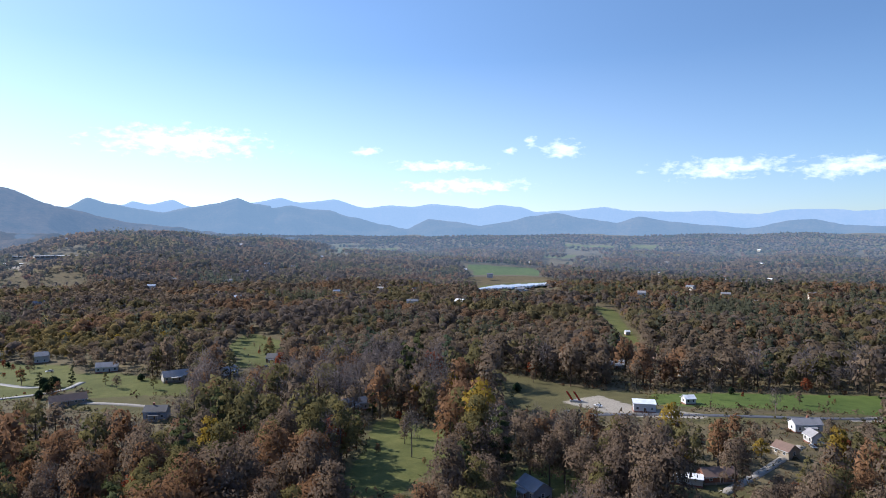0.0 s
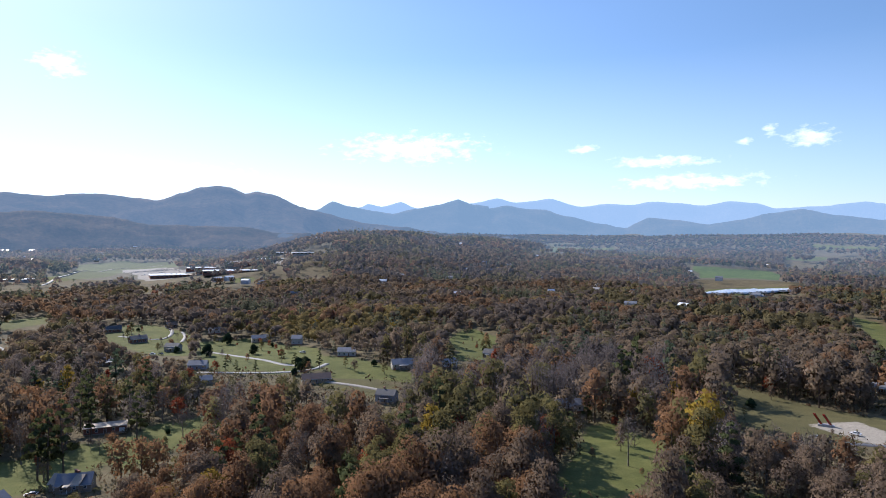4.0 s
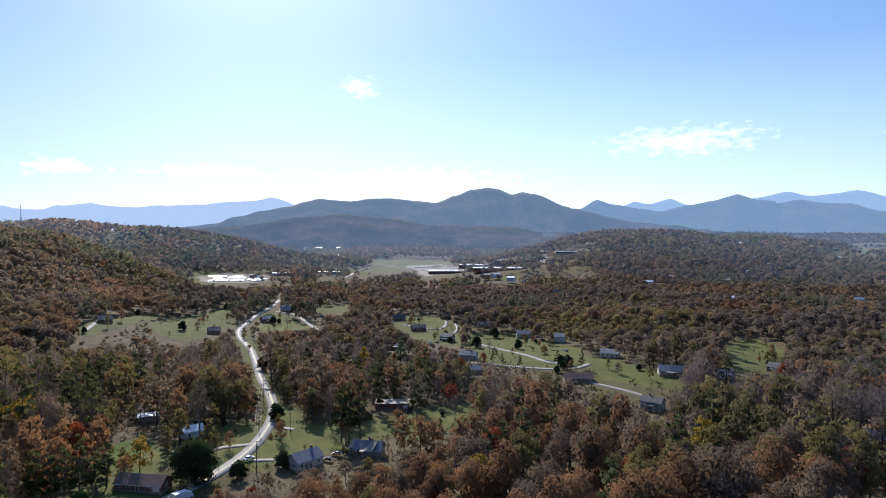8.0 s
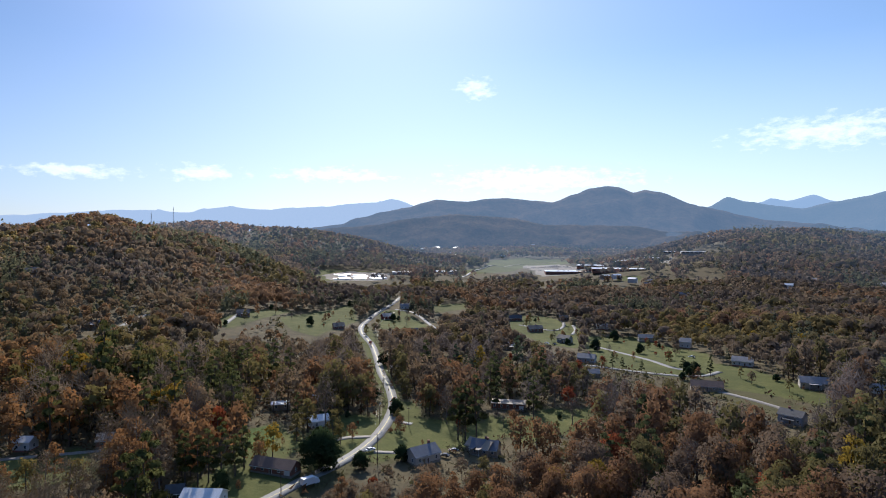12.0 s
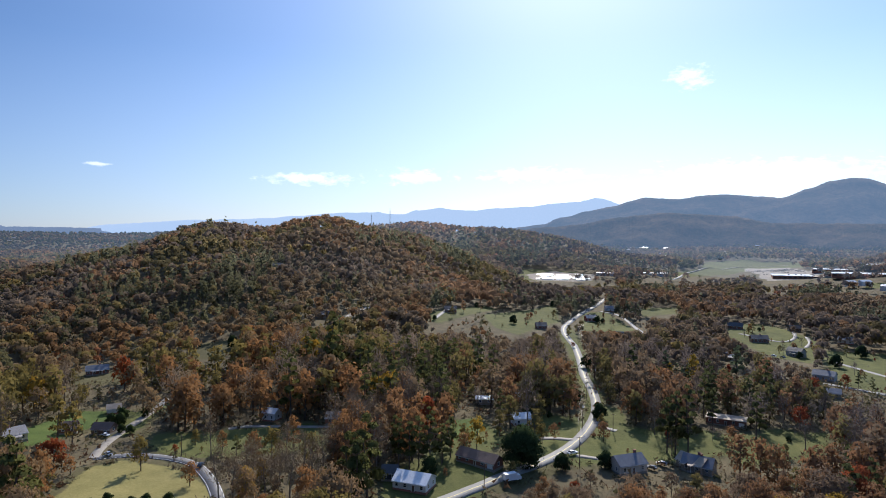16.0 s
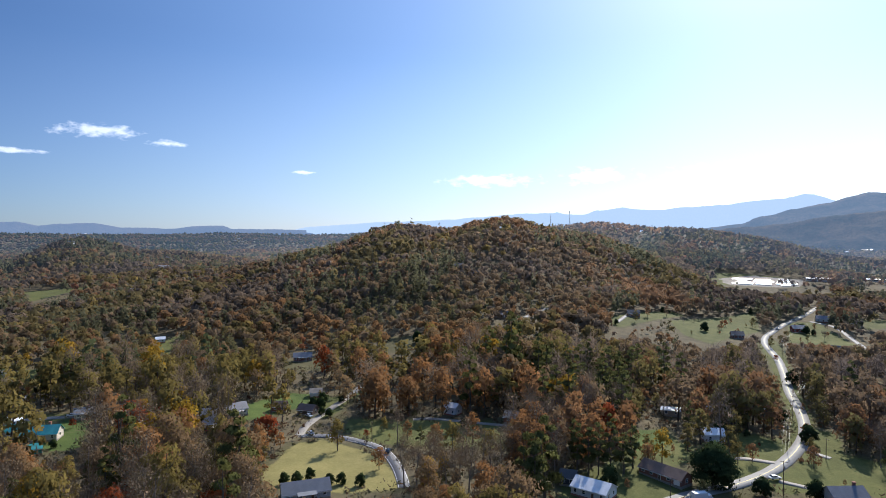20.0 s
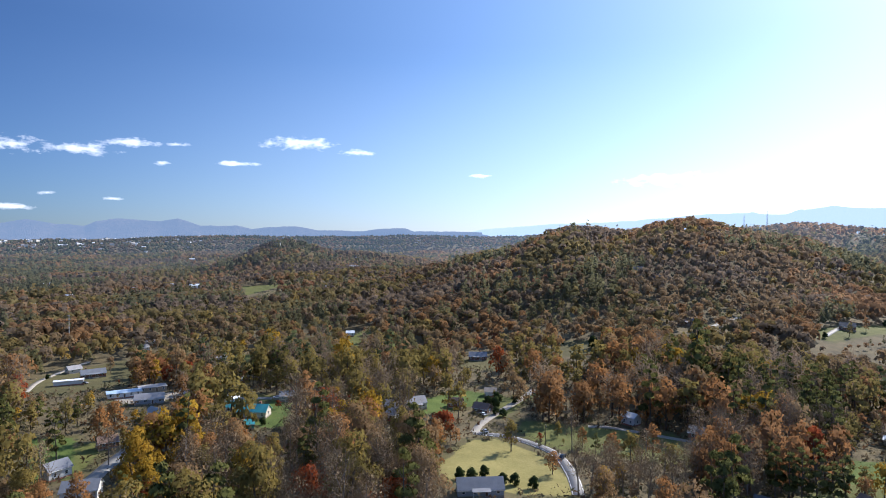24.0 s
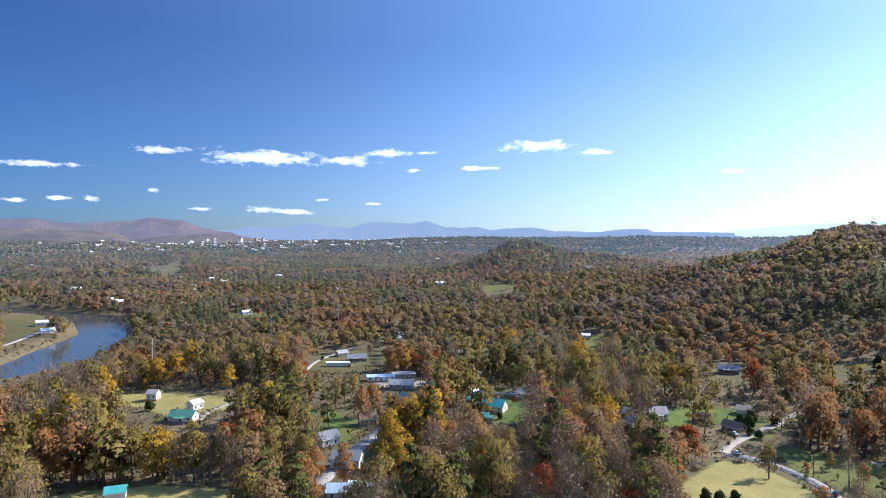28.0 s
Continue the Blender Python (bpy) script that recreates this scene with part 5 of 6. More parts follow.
def wood_mesh(name, xs, ys, kinds, scale, rich, mat, label, lumps=None):
    """Many trees as one mesh: each a turned and scaled copy of a few simple ones, with its own tint."""
    V, N, F, C, n = [], [], {3: [np.zeros((0, 3), int)], 4: [np.zeros((0, 4), int)]}, [], 0
    for k, kind in enumerate(KINDS):
        for shape in range(3):
            m = np.where((kinds == k) & (np.arange(len(xs)) % 3 == shape))[0]
            if not len(m):
                continue
            tall, wide = SIZE[kind]
            if lumps is not None:
                v, f = far_crown(kind, tall, wide, lumps)
                stem = 0
            else:
                w, l = crown_parts(kind, tall, wide, rich)
                lf = l[1] if isinstance(l[1], list) else [l[1]]
                v, f = np.concatenate([w[0], l[0]]), [w[1]] + [b + len(w[0]) for b in lf]
                stem = len(w[0])
            a = rng.random(len(m)) * 2 * math.pi
            s = scale[m]
            co, si = np.cos(a)[:, None], np.sin(a)[:, None]
            vx = (v[None, :, 0] * co - v[None, :, 1] * si) * s[:, None] + xs[m][:, None]
            vy = (v[None, :, 0] * si + v[None, :, 1] * co) * s[:, None] + ys[m][:, None]
            vz = v[None, :, 2] * (0.6 if lumps == -1 else 1.0) * (np.minimum(s, 1.5) * (rng.uniform(0.98, 1.28, len(m)) if lumps is None else rng.uniform(0.92, 1.06, len(m))))[:, None] + land(xs[m], ys[m])[:, None]
            V.append(np.stack([vx, vy, vz], -1).reshape(-1, 3))
            nv = outward(v, f, tall, 0.15 if lumps is None else 0.5) if lumps != -1 else v * 0
            N.append(np.stack([nv[None, :, 0] * co - nv[None, :, 1] * si, nv[None, :, 0] * si + nv[None, :, 1] * co, nv[None, :, 2] + 0 * co], -1).reshape(-1, 3))
            for b in f if isinstance(f, list) else [f]:
                F[b.shape[1]].append((b[None] + (np.arange(len(m)) * len(v))[:, None, None] + n).reshape(-1, b.shape[1]))
            lo, hi = np.array(TINT[kind][0]), np.array(TINT[kind][1])
            lo, hi = lo * 1.5, hi * 1.5
            t = lo + (hi - lo) * rng.random((len(m), 1)) ** 0.8
            # far tints are drawn together to imitate the low contrast of haze
            if lumps is not None:
                t = 0.66 * t * (0.8 if kind == "bare" else 1.0) + 0.34 * np.array((0.16, 0.122, 0.078))
            # tree colour carries the painted haze brightening and tint
            t = t * rng.uniform(0.92, 1.08, (len(m), 1)) * haze_lift(xs[m], ys[m])[:, None] * haze_tint(xs[m], ys[m])
            col = np.repeat(t[:, None], len(v), 1)
            col[:, :stem] = (0.1, 0.08, 0.065)
            C.append(np.concatenate([col, np.ones((*col.shape[:2], 1))], 2).reshape(-1, 4))
            n += len(m) * len(v)
    me = mesh_of(name, np.concatenate(V), [np.concatenate(F[3]), np.concatenate(F[4])], mat)
    if lumps != -1:
        leafy(me, np.concatenate(N))
    me.attributes.new("tint", "FLOAT_COLOR", "POINT").data.foreach_set("color", np.concatenate(C).astype(np.float32).ravel())
    return tagged(new(name, me), label, "woods", kind="stuff")


def grow_woods():
    # single trees and the joined rest of the near woods
    x, y = scatter(150, 440, 8.7)
    kinds = mixture(x, y)
    scale, gone = grove(x, y, 0.66, 1.5, 0.3)
    tall = np.array([SIZE[k][0] for k in KINDS])[kinds] * scale * 1.25
    # a tree that would block the camera's view of a clearing is halved
    cut = blocks_view_or_sun(x, y, tall)
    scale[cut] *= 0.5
    cut[cut] = blocks_view_or_sun(x[cut], y[cut], tall[cut] * 0.5)
    keep = ~cut & ~gone
    x, y, kinds, scale = x[keep], y[keep], kinds[keep], scale[keep]
    order = np.argsort(np.hypot(x, y))
    single = np.zeros(len(x), bool)
    for k in range(len(KINDS)):
        single[[i for i in order if kinds[i] == k][:165]] = True
    for i in np.where(single)[0]:
        plant(KINDS[kinds[i]], float(x[i]), float(y[i]), float(scale[i]))
    m = ~single
    wood_mesh("near_woods", x[m], y[m], kinds[m], scale[m], 0.36, M["wood_near"], "mixed autumn woods of brown, rust and bare trees")
    x, y = scatter(440, 950, 8.3)
    kinds = mixture(x, y)
    scale, gone = grove(x, y, 0.75, 1.4, 0.3)
    cut = blocks_view_or_sun(x, y, scale * 16)
    # trees in the camera's line of sight are shrunk to fit under it
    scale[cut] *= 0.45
    cut[cut] = blocks_view_or_sun(x[cut], y[cut], scale[cut] * 16)
    keep = ~cut & ~gone
    x, y, kinds, scale = x[keep], y[keep], kinds[keep], scale[keep]
    m = np.hypot(x, y) < 660
    wood_mesh("hillside_woods", x[m], y[m], kinds[m], scale[m], 0, M["wood_mid"], "brown and rust autumn woods on the slopes", 3)
    wood_mesh("hilltop_woods", x[~m], y[~m], kinds[~m], scale[~m], 0, M["wood_mid"], "rust-brown autumn woods over the rounded hill", 2)
    x, y = scatter(950, 1500, 10.8)
    kinds = mixture(x, y)
    scale, gone = grove(x, y, 0.9, 1.5, 0.4)
    keep = ~blocks_view_or_sun(x, y, scale * 16) & ~gone
    x, y, kinds, scale = x[keep], y[keep], kinds[keep], scale[keep]
    m = np.hypot(x, y) < 1180
    wood_mesh("valley_woods", x[m], y[m], kinds[m], scale[m], 0, M["wood_mid"], "autumn woods across the valley floor", 1)
    # past 1180 m haze is painted onto the trees as glow
    wood_mesh("backdrop_valley_woods", x[~m], y[~m], kinds[~m], scale[~m], 0, M["wood_hazed"], "autumn woods farther along the valley, painted with haze", 1)
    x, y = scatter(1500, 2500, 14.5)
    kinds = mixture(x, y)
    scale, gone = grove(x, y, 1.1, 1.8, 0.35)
    keep = ~blocks_view_or_sun(x, y, scale * 14) & ~gone
    wood_mesh("backdrop_woods", x[keep], y[keep], kinds[keep], scale[keep], 0, M["wood_hazed"], "far autumn woods with blue haze painted on as glow", 0)
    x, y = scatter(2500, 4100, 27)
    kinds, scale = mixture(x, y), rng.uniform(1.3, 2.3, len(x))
    keep = ~blocks_view_or_sun(x, y, scale * 9)
    wood_mesh("backdrop_tree_belts", x[keep], y[keep], kinds[keep], scale[keep], 0, M["wood_hazed"], "tree belts at the far end of the valley, painted with haze", -1)


grow_woods()

LONE_SAYS = {"evergreen": "broad dense dark evergreen beside a lawn", "pine": "dark green pine standing on its own", "yellow": "golden maple standing out of the woods",
             "red": "crimson maple standing out of the woods", "rust": "rust-orange oak beside a lawn", "bare": "tall bare tree on open grass",
             "olive": "olive-yellow tree at the edge of a lawn", "oak": "brown oak with a long bare trunk"}
for kind, size, points in LONE:
    for x, y in points:
        plant(kind, x, y, size, LONE_SAYS[kind])


def dot_lawns():
    """Small trees and shrubs here and there on the larger lawns."""
    for kind, poly in LAWNS:
        lo, hi = poly.min(0), poly.max(0)
        if np.hypot(*poly.mean(0)) > 700 or kind in ("hay", "dirt"):
            continue
        for _ in range(int((hi - lo).prod() / 380)):
            x, y = rng.uniform(lo, hi)
            if within(np.array([x]), np.array([y]), poly)[0] > 2 and np.min(np.hypot(SPOTS[:, 0] - x, SPOTS[:, 1] - y) - SPOTS[:, 2]) > 0:
                k = ("olive", "rust", "evergreen", "bare", "oak", "olive", "red")[rng.integers(7)]
                plant(k, float(x), float(y), 0.14 + 0.5 * rng.random() ** 1.6, {"evergreen": "small rounded evergreen shrub on a lawn"}.get(k, "small autumn tree planted on a lawn"))


dot_lawns()


def undergrowth():
    """Brambles, young trees and long dead grass between the trunks and round the clearings."""
    x, y = scatter(165, 450, 5.2)
    keep = np.ones(len(x), bool)
    for kind, poly in LAWNS:
        keep &= within(x, y, poly) < 1
    for kind, w, line in ROAD_LINES:
        keep &= np.min(np.hypot(x[:, None] - line[None, ::3, 0], y[:, None] - line[None, ::3, 1]), 1) > w * 0.5 + 2
    keep &= (np.hypot(x[:, None] - SPOTS[:, 0], y[:, None] - SPOTS[:, 1]) > SPOTS[:, 2] - 1).all(1) & (river_gap(x, y) > 2) & (rng.random(len(x)) < 0.8)
    x, y = x[keep], y[keep]
    n, k = len(x), 14
    d = rng.normal(size=(n, k, 3)) * (0.9, 0.9, 0.5) + (0, 0, 0.75)
    c = np.stack([x, y, land(x, y)], 1)[:, None] + d * rng.uniform(0.6, 2.6, (n, 1, 1))
    q = (c[:, :, None] + rng.normal(size=(n, k, 3, 3)) * rng.uniform(0.3, 0.75, (n, 1, 1, 1))).reshape(-1, 3)
    tint = np.array([(0.11, 0.09, 0.055), (0.085, 0.08, 0.04), (0.14, 0.11, 0.07), (0.1, 0.06, 0.035)])[rng.integers(0, 4, n)] * rng.uniform(0.8, 1.25, (n, 1))
    me = mesh_of("undergrowth", q, np.arange(len(q)).reshape(-1, 3), M["wood_near"])
    me.attributes.new("tint", "FLOAT_COLOR", "POINT").data.foreach_set("color", np.repeat(np.c_[tint, np.ones(n)], k * 3, 0).astype(np.float32).ravel())
    tagged(new("undergrowth", me), "brown brambles and dry grass under the trees", "undergrowth", kind="stuff")


undergrowth()

# ---- roads ----


def ribbon(line, off, width, lift, reach):
    d = np.gradient(line, axis=0)
    d /= np.hypot(d[:, 0], d[:, 1])[:, None] + 1e-9
    s = np.stack([-d[:, 1], d[:, 0]], 1)
    mid = line + s * off
    l, r = mid + s * width / 2, mid - s * width / 2
    z = np.max([land(q[:, 0], q[:, 1]) for q in (line - s * reach, line - s * reach / 2, line, line + s * reach / 2, line + s * reach)], 0)
    for _ in range(12):
        z[1:-1] = np.maximum((z[:-2] + 2 * z[1:-1] + z[2:]) / 4, z[1:-1] - 0.02)
    zl = zr = z + lift
    n = len(line)
    rows = [np.c_[l + s * 0.25, zl - 1.2], np.c_[l, zl], np.c_[r, zr], np.c_[r - s * 0.25, zr - 1.2]]
    f = [(k * n + i, k * n + i + 1, (k + 1) * n + i + 1, (k + 1) * n + i) for k in range(3) for i in range(n - 1)]
    return np.concatenate(rows), np.array(f)[:, ::-1]


for number, (kind, w, line) in enumerate(ROAD_LINES):
    v, f = ribbon(line, 0, w, 0.2, w / 2)
    tagged(new("road" if w > 3.9 else "driveway", mesh_of("road", v, f, M[kind], True)),
           {"asphalt": "pale worn asphalt road", "tar": "dark asphalt lane with white edges", "gravel": "pale gravel track"}[kind] + " between lawns and trees", "road", kind="structure")
    if number < 2:
        for off in ((-0.12, 0.12) if kind == "asphalt" else (w / 2 - 0.3, 0.3 - w / 2)):
            v, f = ribbon(line, off, 0.14, 0.22, w / 2)
            n = len(line)
            tagged(new("road_marking", mesh_of("marking", v, f[n - 1:2 * n - 2], M["paint"] if abs(off) < 0.2 else M["trim"])),
                   "thin painted line along the asphalt road", "marking", kind="structure")

# ---- houses ----
WALL_WORD = {"white": "white", "cream": "cream", "tan": "tan", "blue_grey": "blue-grey", "brown": "brown wooden", "dark": "dark", "brick": "red-brown brick",
             "red_barn": "red wooden", "teal": "teal"}
ROOF_WORD = {"grey_roof": "grey shingle roof", "dark_roof": "dark shingle roof", "slate_roof": "slate-grey roof", "brown_roof": "brown shingle roof", "tan_roof": "tan roof",
             "white_roof": "white metal roof", "blue_roof": "pale blue metal roof", "teal_roof": "teal metal roof", "green_roof": "green metal roof"}
PANE = boxes("pane", M["glass"], (-0.5, 0.5, -0.03, 0.0, 0.0, 1.3))
FRAME = boxes("window_frame", M["trim"], (-0.62, -0.5, -0.07, 0, -0.1, 1.42), (0.5, 0.62, -0.07, 0, -0.1, 1.42), (-0.5, 0.5, -0.07, 0, -0.1, 0.0),
              (-0.5, 0.5, -0.07, 0, 1.3, 1.42), (-0.5, 0.5, -0.05, 0, 0.62, 0.68))
DOOR = boxes("door", M["brown"], (-0.48, 0.48, -0.06, 0, 0, 2.05))
DOOR_FRAME = boxes("door_frame", M["trim"], (-0.6, -0.48, -0.09, 0, 0, 2.17), (0.48, 0.6, -0.09, 0, 0, 2.17), (-0.48, 0.48, -0.09, 0, 2.05, 2.17))
GARAGE = boxes("garage_door", M["trim"], *[(-1.25, 1.25, -0.05 - 0.01 * (i % 2), 0, i * 0.53, i * 0.53 + 0.5) for i in range(4)])


def wall_mesh(w, d, h, rise, mat):
    a, b = w / 2, d / 2
    v = [(-a, -b, -2), (a, -b, -2), (a, b, -2), (-a, b, -2), (-a, -b, h), (a, -b, h), (a, b, h), (-a, b, h), (-a, 0, h + rise), (a, 0, h + rise)]
    q = np.array([(0, 1, 5, 4), (2, 3, 7, 6), (1, 2, 6, 5), (3, 0, 4, 7), (5, 6, 9, 9)[:4]])[:4]
    t = np.array([(5, 6, 9), (7, 4, 8)])
    return mesh_of("wall", v, [q, t], mat)


def roof_mesh(w, d, h, rise, mat, over=0.45, thick=0.22):
    a, b = w / 2 + over * 0.8, d / 2 + over
    low = h - rise * over / (d / 2)
    v, f = [], []
    for s in (-1, 1):
        base = len(v)
        for dz in (0, thick):
            v += [(-a, s * b, low + dz), (a, s * b, low + dz), (a, 0 * s, h + rise + dz + 0.02), (-a, 0, h + rise + dz + 0.02)]
        ff = BOX if s < 0 else BOX[:, ::-1]
        f.append(ff + base)
    return mesh_of("roof", v, np.concatenate(f), mat)


def slab_mesh(w, d, h, rise, mat):
    a, b = w / 2 + 0.4, d / 2 + 0.5
    v = [(-a, -b, h + 0.02), (a, -b, h + 0.02), (a, b, h + rise), (-a, b, h + rise), (-a, -b, h + 0.3), (a, -b, h + 0.3), (a, b, h + rise + 0.28), (-a, b, h + rise + 0.28)]
    return mesh_of("roof", v, BOX, mat)


def build_house(x, y, turn, w, d, h, wall, roof, style, dice):
    r = math.hypot(x, y)
    small = w * d < 60
    noun = "barn" if wall == "red_barn" and not small else ("shed" if small or style == "shed" else "house")
    where = "in a clearing" if r > 420 else "among lawns"
    ob = thing(noun, x, y, float(land(x, y)), turn, f"{WALL_WORD[wall]} {noun} with a {ROOF_WORD[roof]} {where}", noun, "houses of the valley")
    ob.location.z += 0.35
    if style == "shed":
        rise = 0.04 * d
        part("wall", boxes("wall", M[wall], (-w / 2, w / 2, -d / 2, d / 2, -2.0, h)), ob)
        top = part("roof", slab_mesh(w, d, h, rise, M[roof]), ob)
    else:
        rise = d * (0.26 if roof == "white_roof" else 0.3 + 0.08 * dice.random())
        part("wall", wall_mesh(w, d, h, rise, M[wall]), ob)
        top = part("roof", roof_mesh(w, d, h, rise, M[roof]), ob)
        if not small and dice.random() < 0.6:
            cx = dice.uniform(-0.3, 0.3) * w
            part("chimney", boxes("chimney", M["chimney"], (cx - 0.45, cx + 0.45, 0.3, 1.1, h + rise * 0.4, h + rise + 1.1), (cx - 0.55, cx + 0.55, 0.2, 1.2, h + rise + 1.1, h + rise + 1.25)), top)
        for sd in (-1, 1):
            part("fascia", boxes("fascia", M["trim"], (-w / 2 - 0.36, w / 2 + 0.36, sd * (d / 2 + 0.46) - 0.05, sd * (d / 2 + 0.46) + 0.05, h - rise * 0.9 / d - 0.12, h - rise * 0.9 / d + 0.1)), top)
    part("foundation", boxes("foundation", M["chimney"] if wall == "white" else M["gravel"], (-w / 2 - 0.06, w / 2 + 0.06, -d / 2 - 0.06, d / 2 + 0.06, -2.2, 0.35)), ob)
    n = max(2, int(w // 3.2))
    if r > 900:
        n = 2
    for level in range(2 if h > 4.7 else 1):
        z = 1.15 + 2.7 * level
        if z + 1.4 > h:
            continue
        for i in range(n):
            px = (i + 0.5) / n * w - w / 2
            if level == 0 and i == n // 2 and n > 2:
                door = part("door", DOOR, ob, (px, -d / 2, 0.1), 0)
                part("door_frame", DOOR_FRAME, door)
                continue
            if level == 0 and i == n - 1 and n > 4 and dice.random() < 0.5:
                part("garage_door", GARAGE, ob, (px, -d / 2, 0.1), 0)
                continue
            win = part("window", PANE, ob, (px, -d / 2, z), 0)
            part("window_frame", FRAME, win)
        if r < 900:
            for sx, tt in ((-1, -math.pi / 2), (1, math.pi / 2)):
                for py in ((-0.22, 0.22) if d > 8 and r < 500 else (0.0,)):
                    win = part("window", PANE, ob, (sx * w / 2, py * d, z), tt)
                    part("window_frame", FRAME, win)
    if noun == "house" and r < 620 and dice.random() < 0.55:
        pw = min(w * 0.45, 6)
        porch = part("porch", boxes("porch", M["gravel"], (-pw / 2, pw / 2, -d / 2 - 2.2, -d / 2 - 0.07, -1.5, 0.12)), ob)
        part("porch_roof", mesh_of("porch_roof", box_at(-pw / 2 - 0.2, pw / 2 + 0.2, -d / 2 - 2.4, -d / 2 - 0.02, 2.45, 2.6) + np.array([(0, 0, 0 if i in (0, 1, 4, 5) else 0.35) for i in range(8)]), BOX, M[roof]), porch)
        for px in (-pw / 2 + 0.15, pw / 2 - 0.15):
            part("post", boxes("post", M["trim"], (px - 0.07, px + 0.07, -d / 2 - 2.1, -d / 2 - 1.96, 0.12, 2.47)), porch)
    return ob


dice = random.Random(5)
for h in HOUSES:
    build_house(*h, dice)


def build_hall(x, y, turn, w, d, h, wall, roof):
    """A long flat-roofed school or shop building with strips of windows."""
    ob = thing("school_hall", x, y, float(land(x, y)), turn, f"long low {WALL_WORD[wall]} hall with a pale flat roof", "building", "school and shops in the valley")
    part("wall", boxes("wall", M[wall], (-w / 2, w / 2, -d / 2, d / 2, -4, h)), ob)
    part("roof", boxes("roof", M[roof], (-w / 2 - 0.5, w / 2 + 0.5, -d / 2 - 0.5, d / 2 + 0.5, h, h + 0.7)), ob)
    n = int(w // 9)
    for i in range(n):
        px = (i + 0.5) / n * w - w / 2
        part("window", boxes("window", M["glass"], (px - 3, px + 3, -d / 2 - 0.1, -d / 2 + 0.02, 1.2, 3.4)), ob)
    for i in range(3):
        px = dice.uniform(-0.4, 0.4) * w
        part("roof_unit", boxes("roof_unit", M["steel"], (px - 1.5, px + 1.5, -2, 2, h + 0.7, h + 2.2)), ob)


for h in HALLS:
    build_hall(*h)

# ---- poles, wires and fences ----


def sag(a, b, drop, n=10):
    t = np.linspace(0, 1, n)[:, None]
    p = np.array(a) * (1 - t) + np.array(b) * t
    p[:, 2] -= drop * 4 * t[:, 0] * (1 - t[:, 0])
    return p


def utility_pole(x, y, tall=12.5, turn=0.0, arms=1):
    ob = thing("utility_pole", x, y, float(land(x, y)), turn, "tall brown wooden utility pole with a crossarm", "pole", "utility poles")
    part("mast", mesh_of("mast", *tube([(0, 0, -1), (0, 0, tall * 0.6), (0, 0, tall)], (0.17, 0.14, 0.1), 7), M["pole"]), ob)
    for i in range(arms):
        z = tall - 0.5 - i * 1.1
        arm = part("crossarm", boxes("crossarm", M["pole"], (-1.2, 1.2, 0.1, 0.22, z, z + 0.14)), ob)
        for dx in (-1.1, 0.0, 1.1):
            part("insulator", mesh_of("insulator", *tube([(dx, 0.16, z + 0.14), (dx, 0.16, z + 0.36)], (0.06, 0.04), 6), M["concrete"]), arm)
    if tall > 11:
        part("transformer", mesh_of("transformer", *tube([(0.35, 0, tall - 3.0), (0.35, 0, tall - 2.0)], (0.26, 0.26), 8), M["steel"]), ob)
    return ob


def wire(points, thick=0.022):
    tagged(new("power_cable", mesh_of("wire", *tube(points, [thick] * len(points), 3), M["wire"])), "thin black power cable between poles", "cable", "power cables")


tops = []
for x, y in POLE_LINE:
    utility_pole(x, y, 12.5, 60)
    tops.append(np.array((x, y, float(land(x, y)) + 12.3)))
for a, b in zip(tops, tops[1:]):
    d = np.array((b[1] - a[1], a[0] - b[0], 0)) / (np.hypot(*(b - a)[:2]) + 1e-6)
    for off in (-1.1, 0, 1.1):
        wire(sag(a + d * off, b + d * off, 1.2))
for x, y in LONE_POLES:
    utility_pole(x, y, 9.0, 20)


def grid_mast(x, y, tall=26):
    ob = thing("power_mast", x, y, float(land(x, y)), 70, "grey steel mast of a power line over the woods", "pole", "power masts")
    part("mast", mesh_of("mast", *tube([(0, 0, -1), (0, 0, tall)], (0.4, 0.2), 8), M["steel"]), ob)
    for z in (tall - 1, tall - 4):
        part("crossarm", boxes("crossarm", M["steel"], (-4, 4, -0.12, 0.12, z, z + 0.25)), ob)


tops = []
for x, y in GRID_LINE:
    grid_mast(x, y)
    tops.append(np.array((x, y, float(land(x, y)) + 25)))
for a, b in zip(tops, tops[1:]):
    d = np.array((b[1] - a[1], a[0] - b[0], 0)) / np.hypot(*(b - a)[:2])
    for off, dz in ((-3.8, 0), (3.8, 0), (-3.8, -3), (3.8, -3)):
        wire(sag(a + d * off + (0, 0, dz), b + d * off + (0, 0, dz), 3.0, 14), 0.07)


def fence(line, gap, label):
    line = curve_of(np.array(line, float), gap)
    ob = thing("fence", *line[0], float(land(*line[0])), 0, label, "fence")
    base = np.array((*line[0], float(land(*line[0]))))
    post = boxes("post", M["pole"], (-0.09, 0.09, -0.09, 0.09, -0.5, 1.35))
    pts = [np.array((x, y, float(land(x, y)))) - base for x, y in line]
    for q in pts:
        part("post", post, ob, tuple(q))
    for a, b in zip(pts, pts[1:]):
        for z in (0.55, 1.1):
            part("rail", mesh_of("rail", *tube([a + (0, 0, z), b + (0, 0, z)], (0.05, 0.05), 4), M["pole"]), ob)


fence(FENCE_LANE, 4.5, "dark wooden post and rail fence beside the lane")
fence(FENCE_FIELD, 7.0, "dark wooden post and rail fence across the pasture")

# ---- vehicles ----


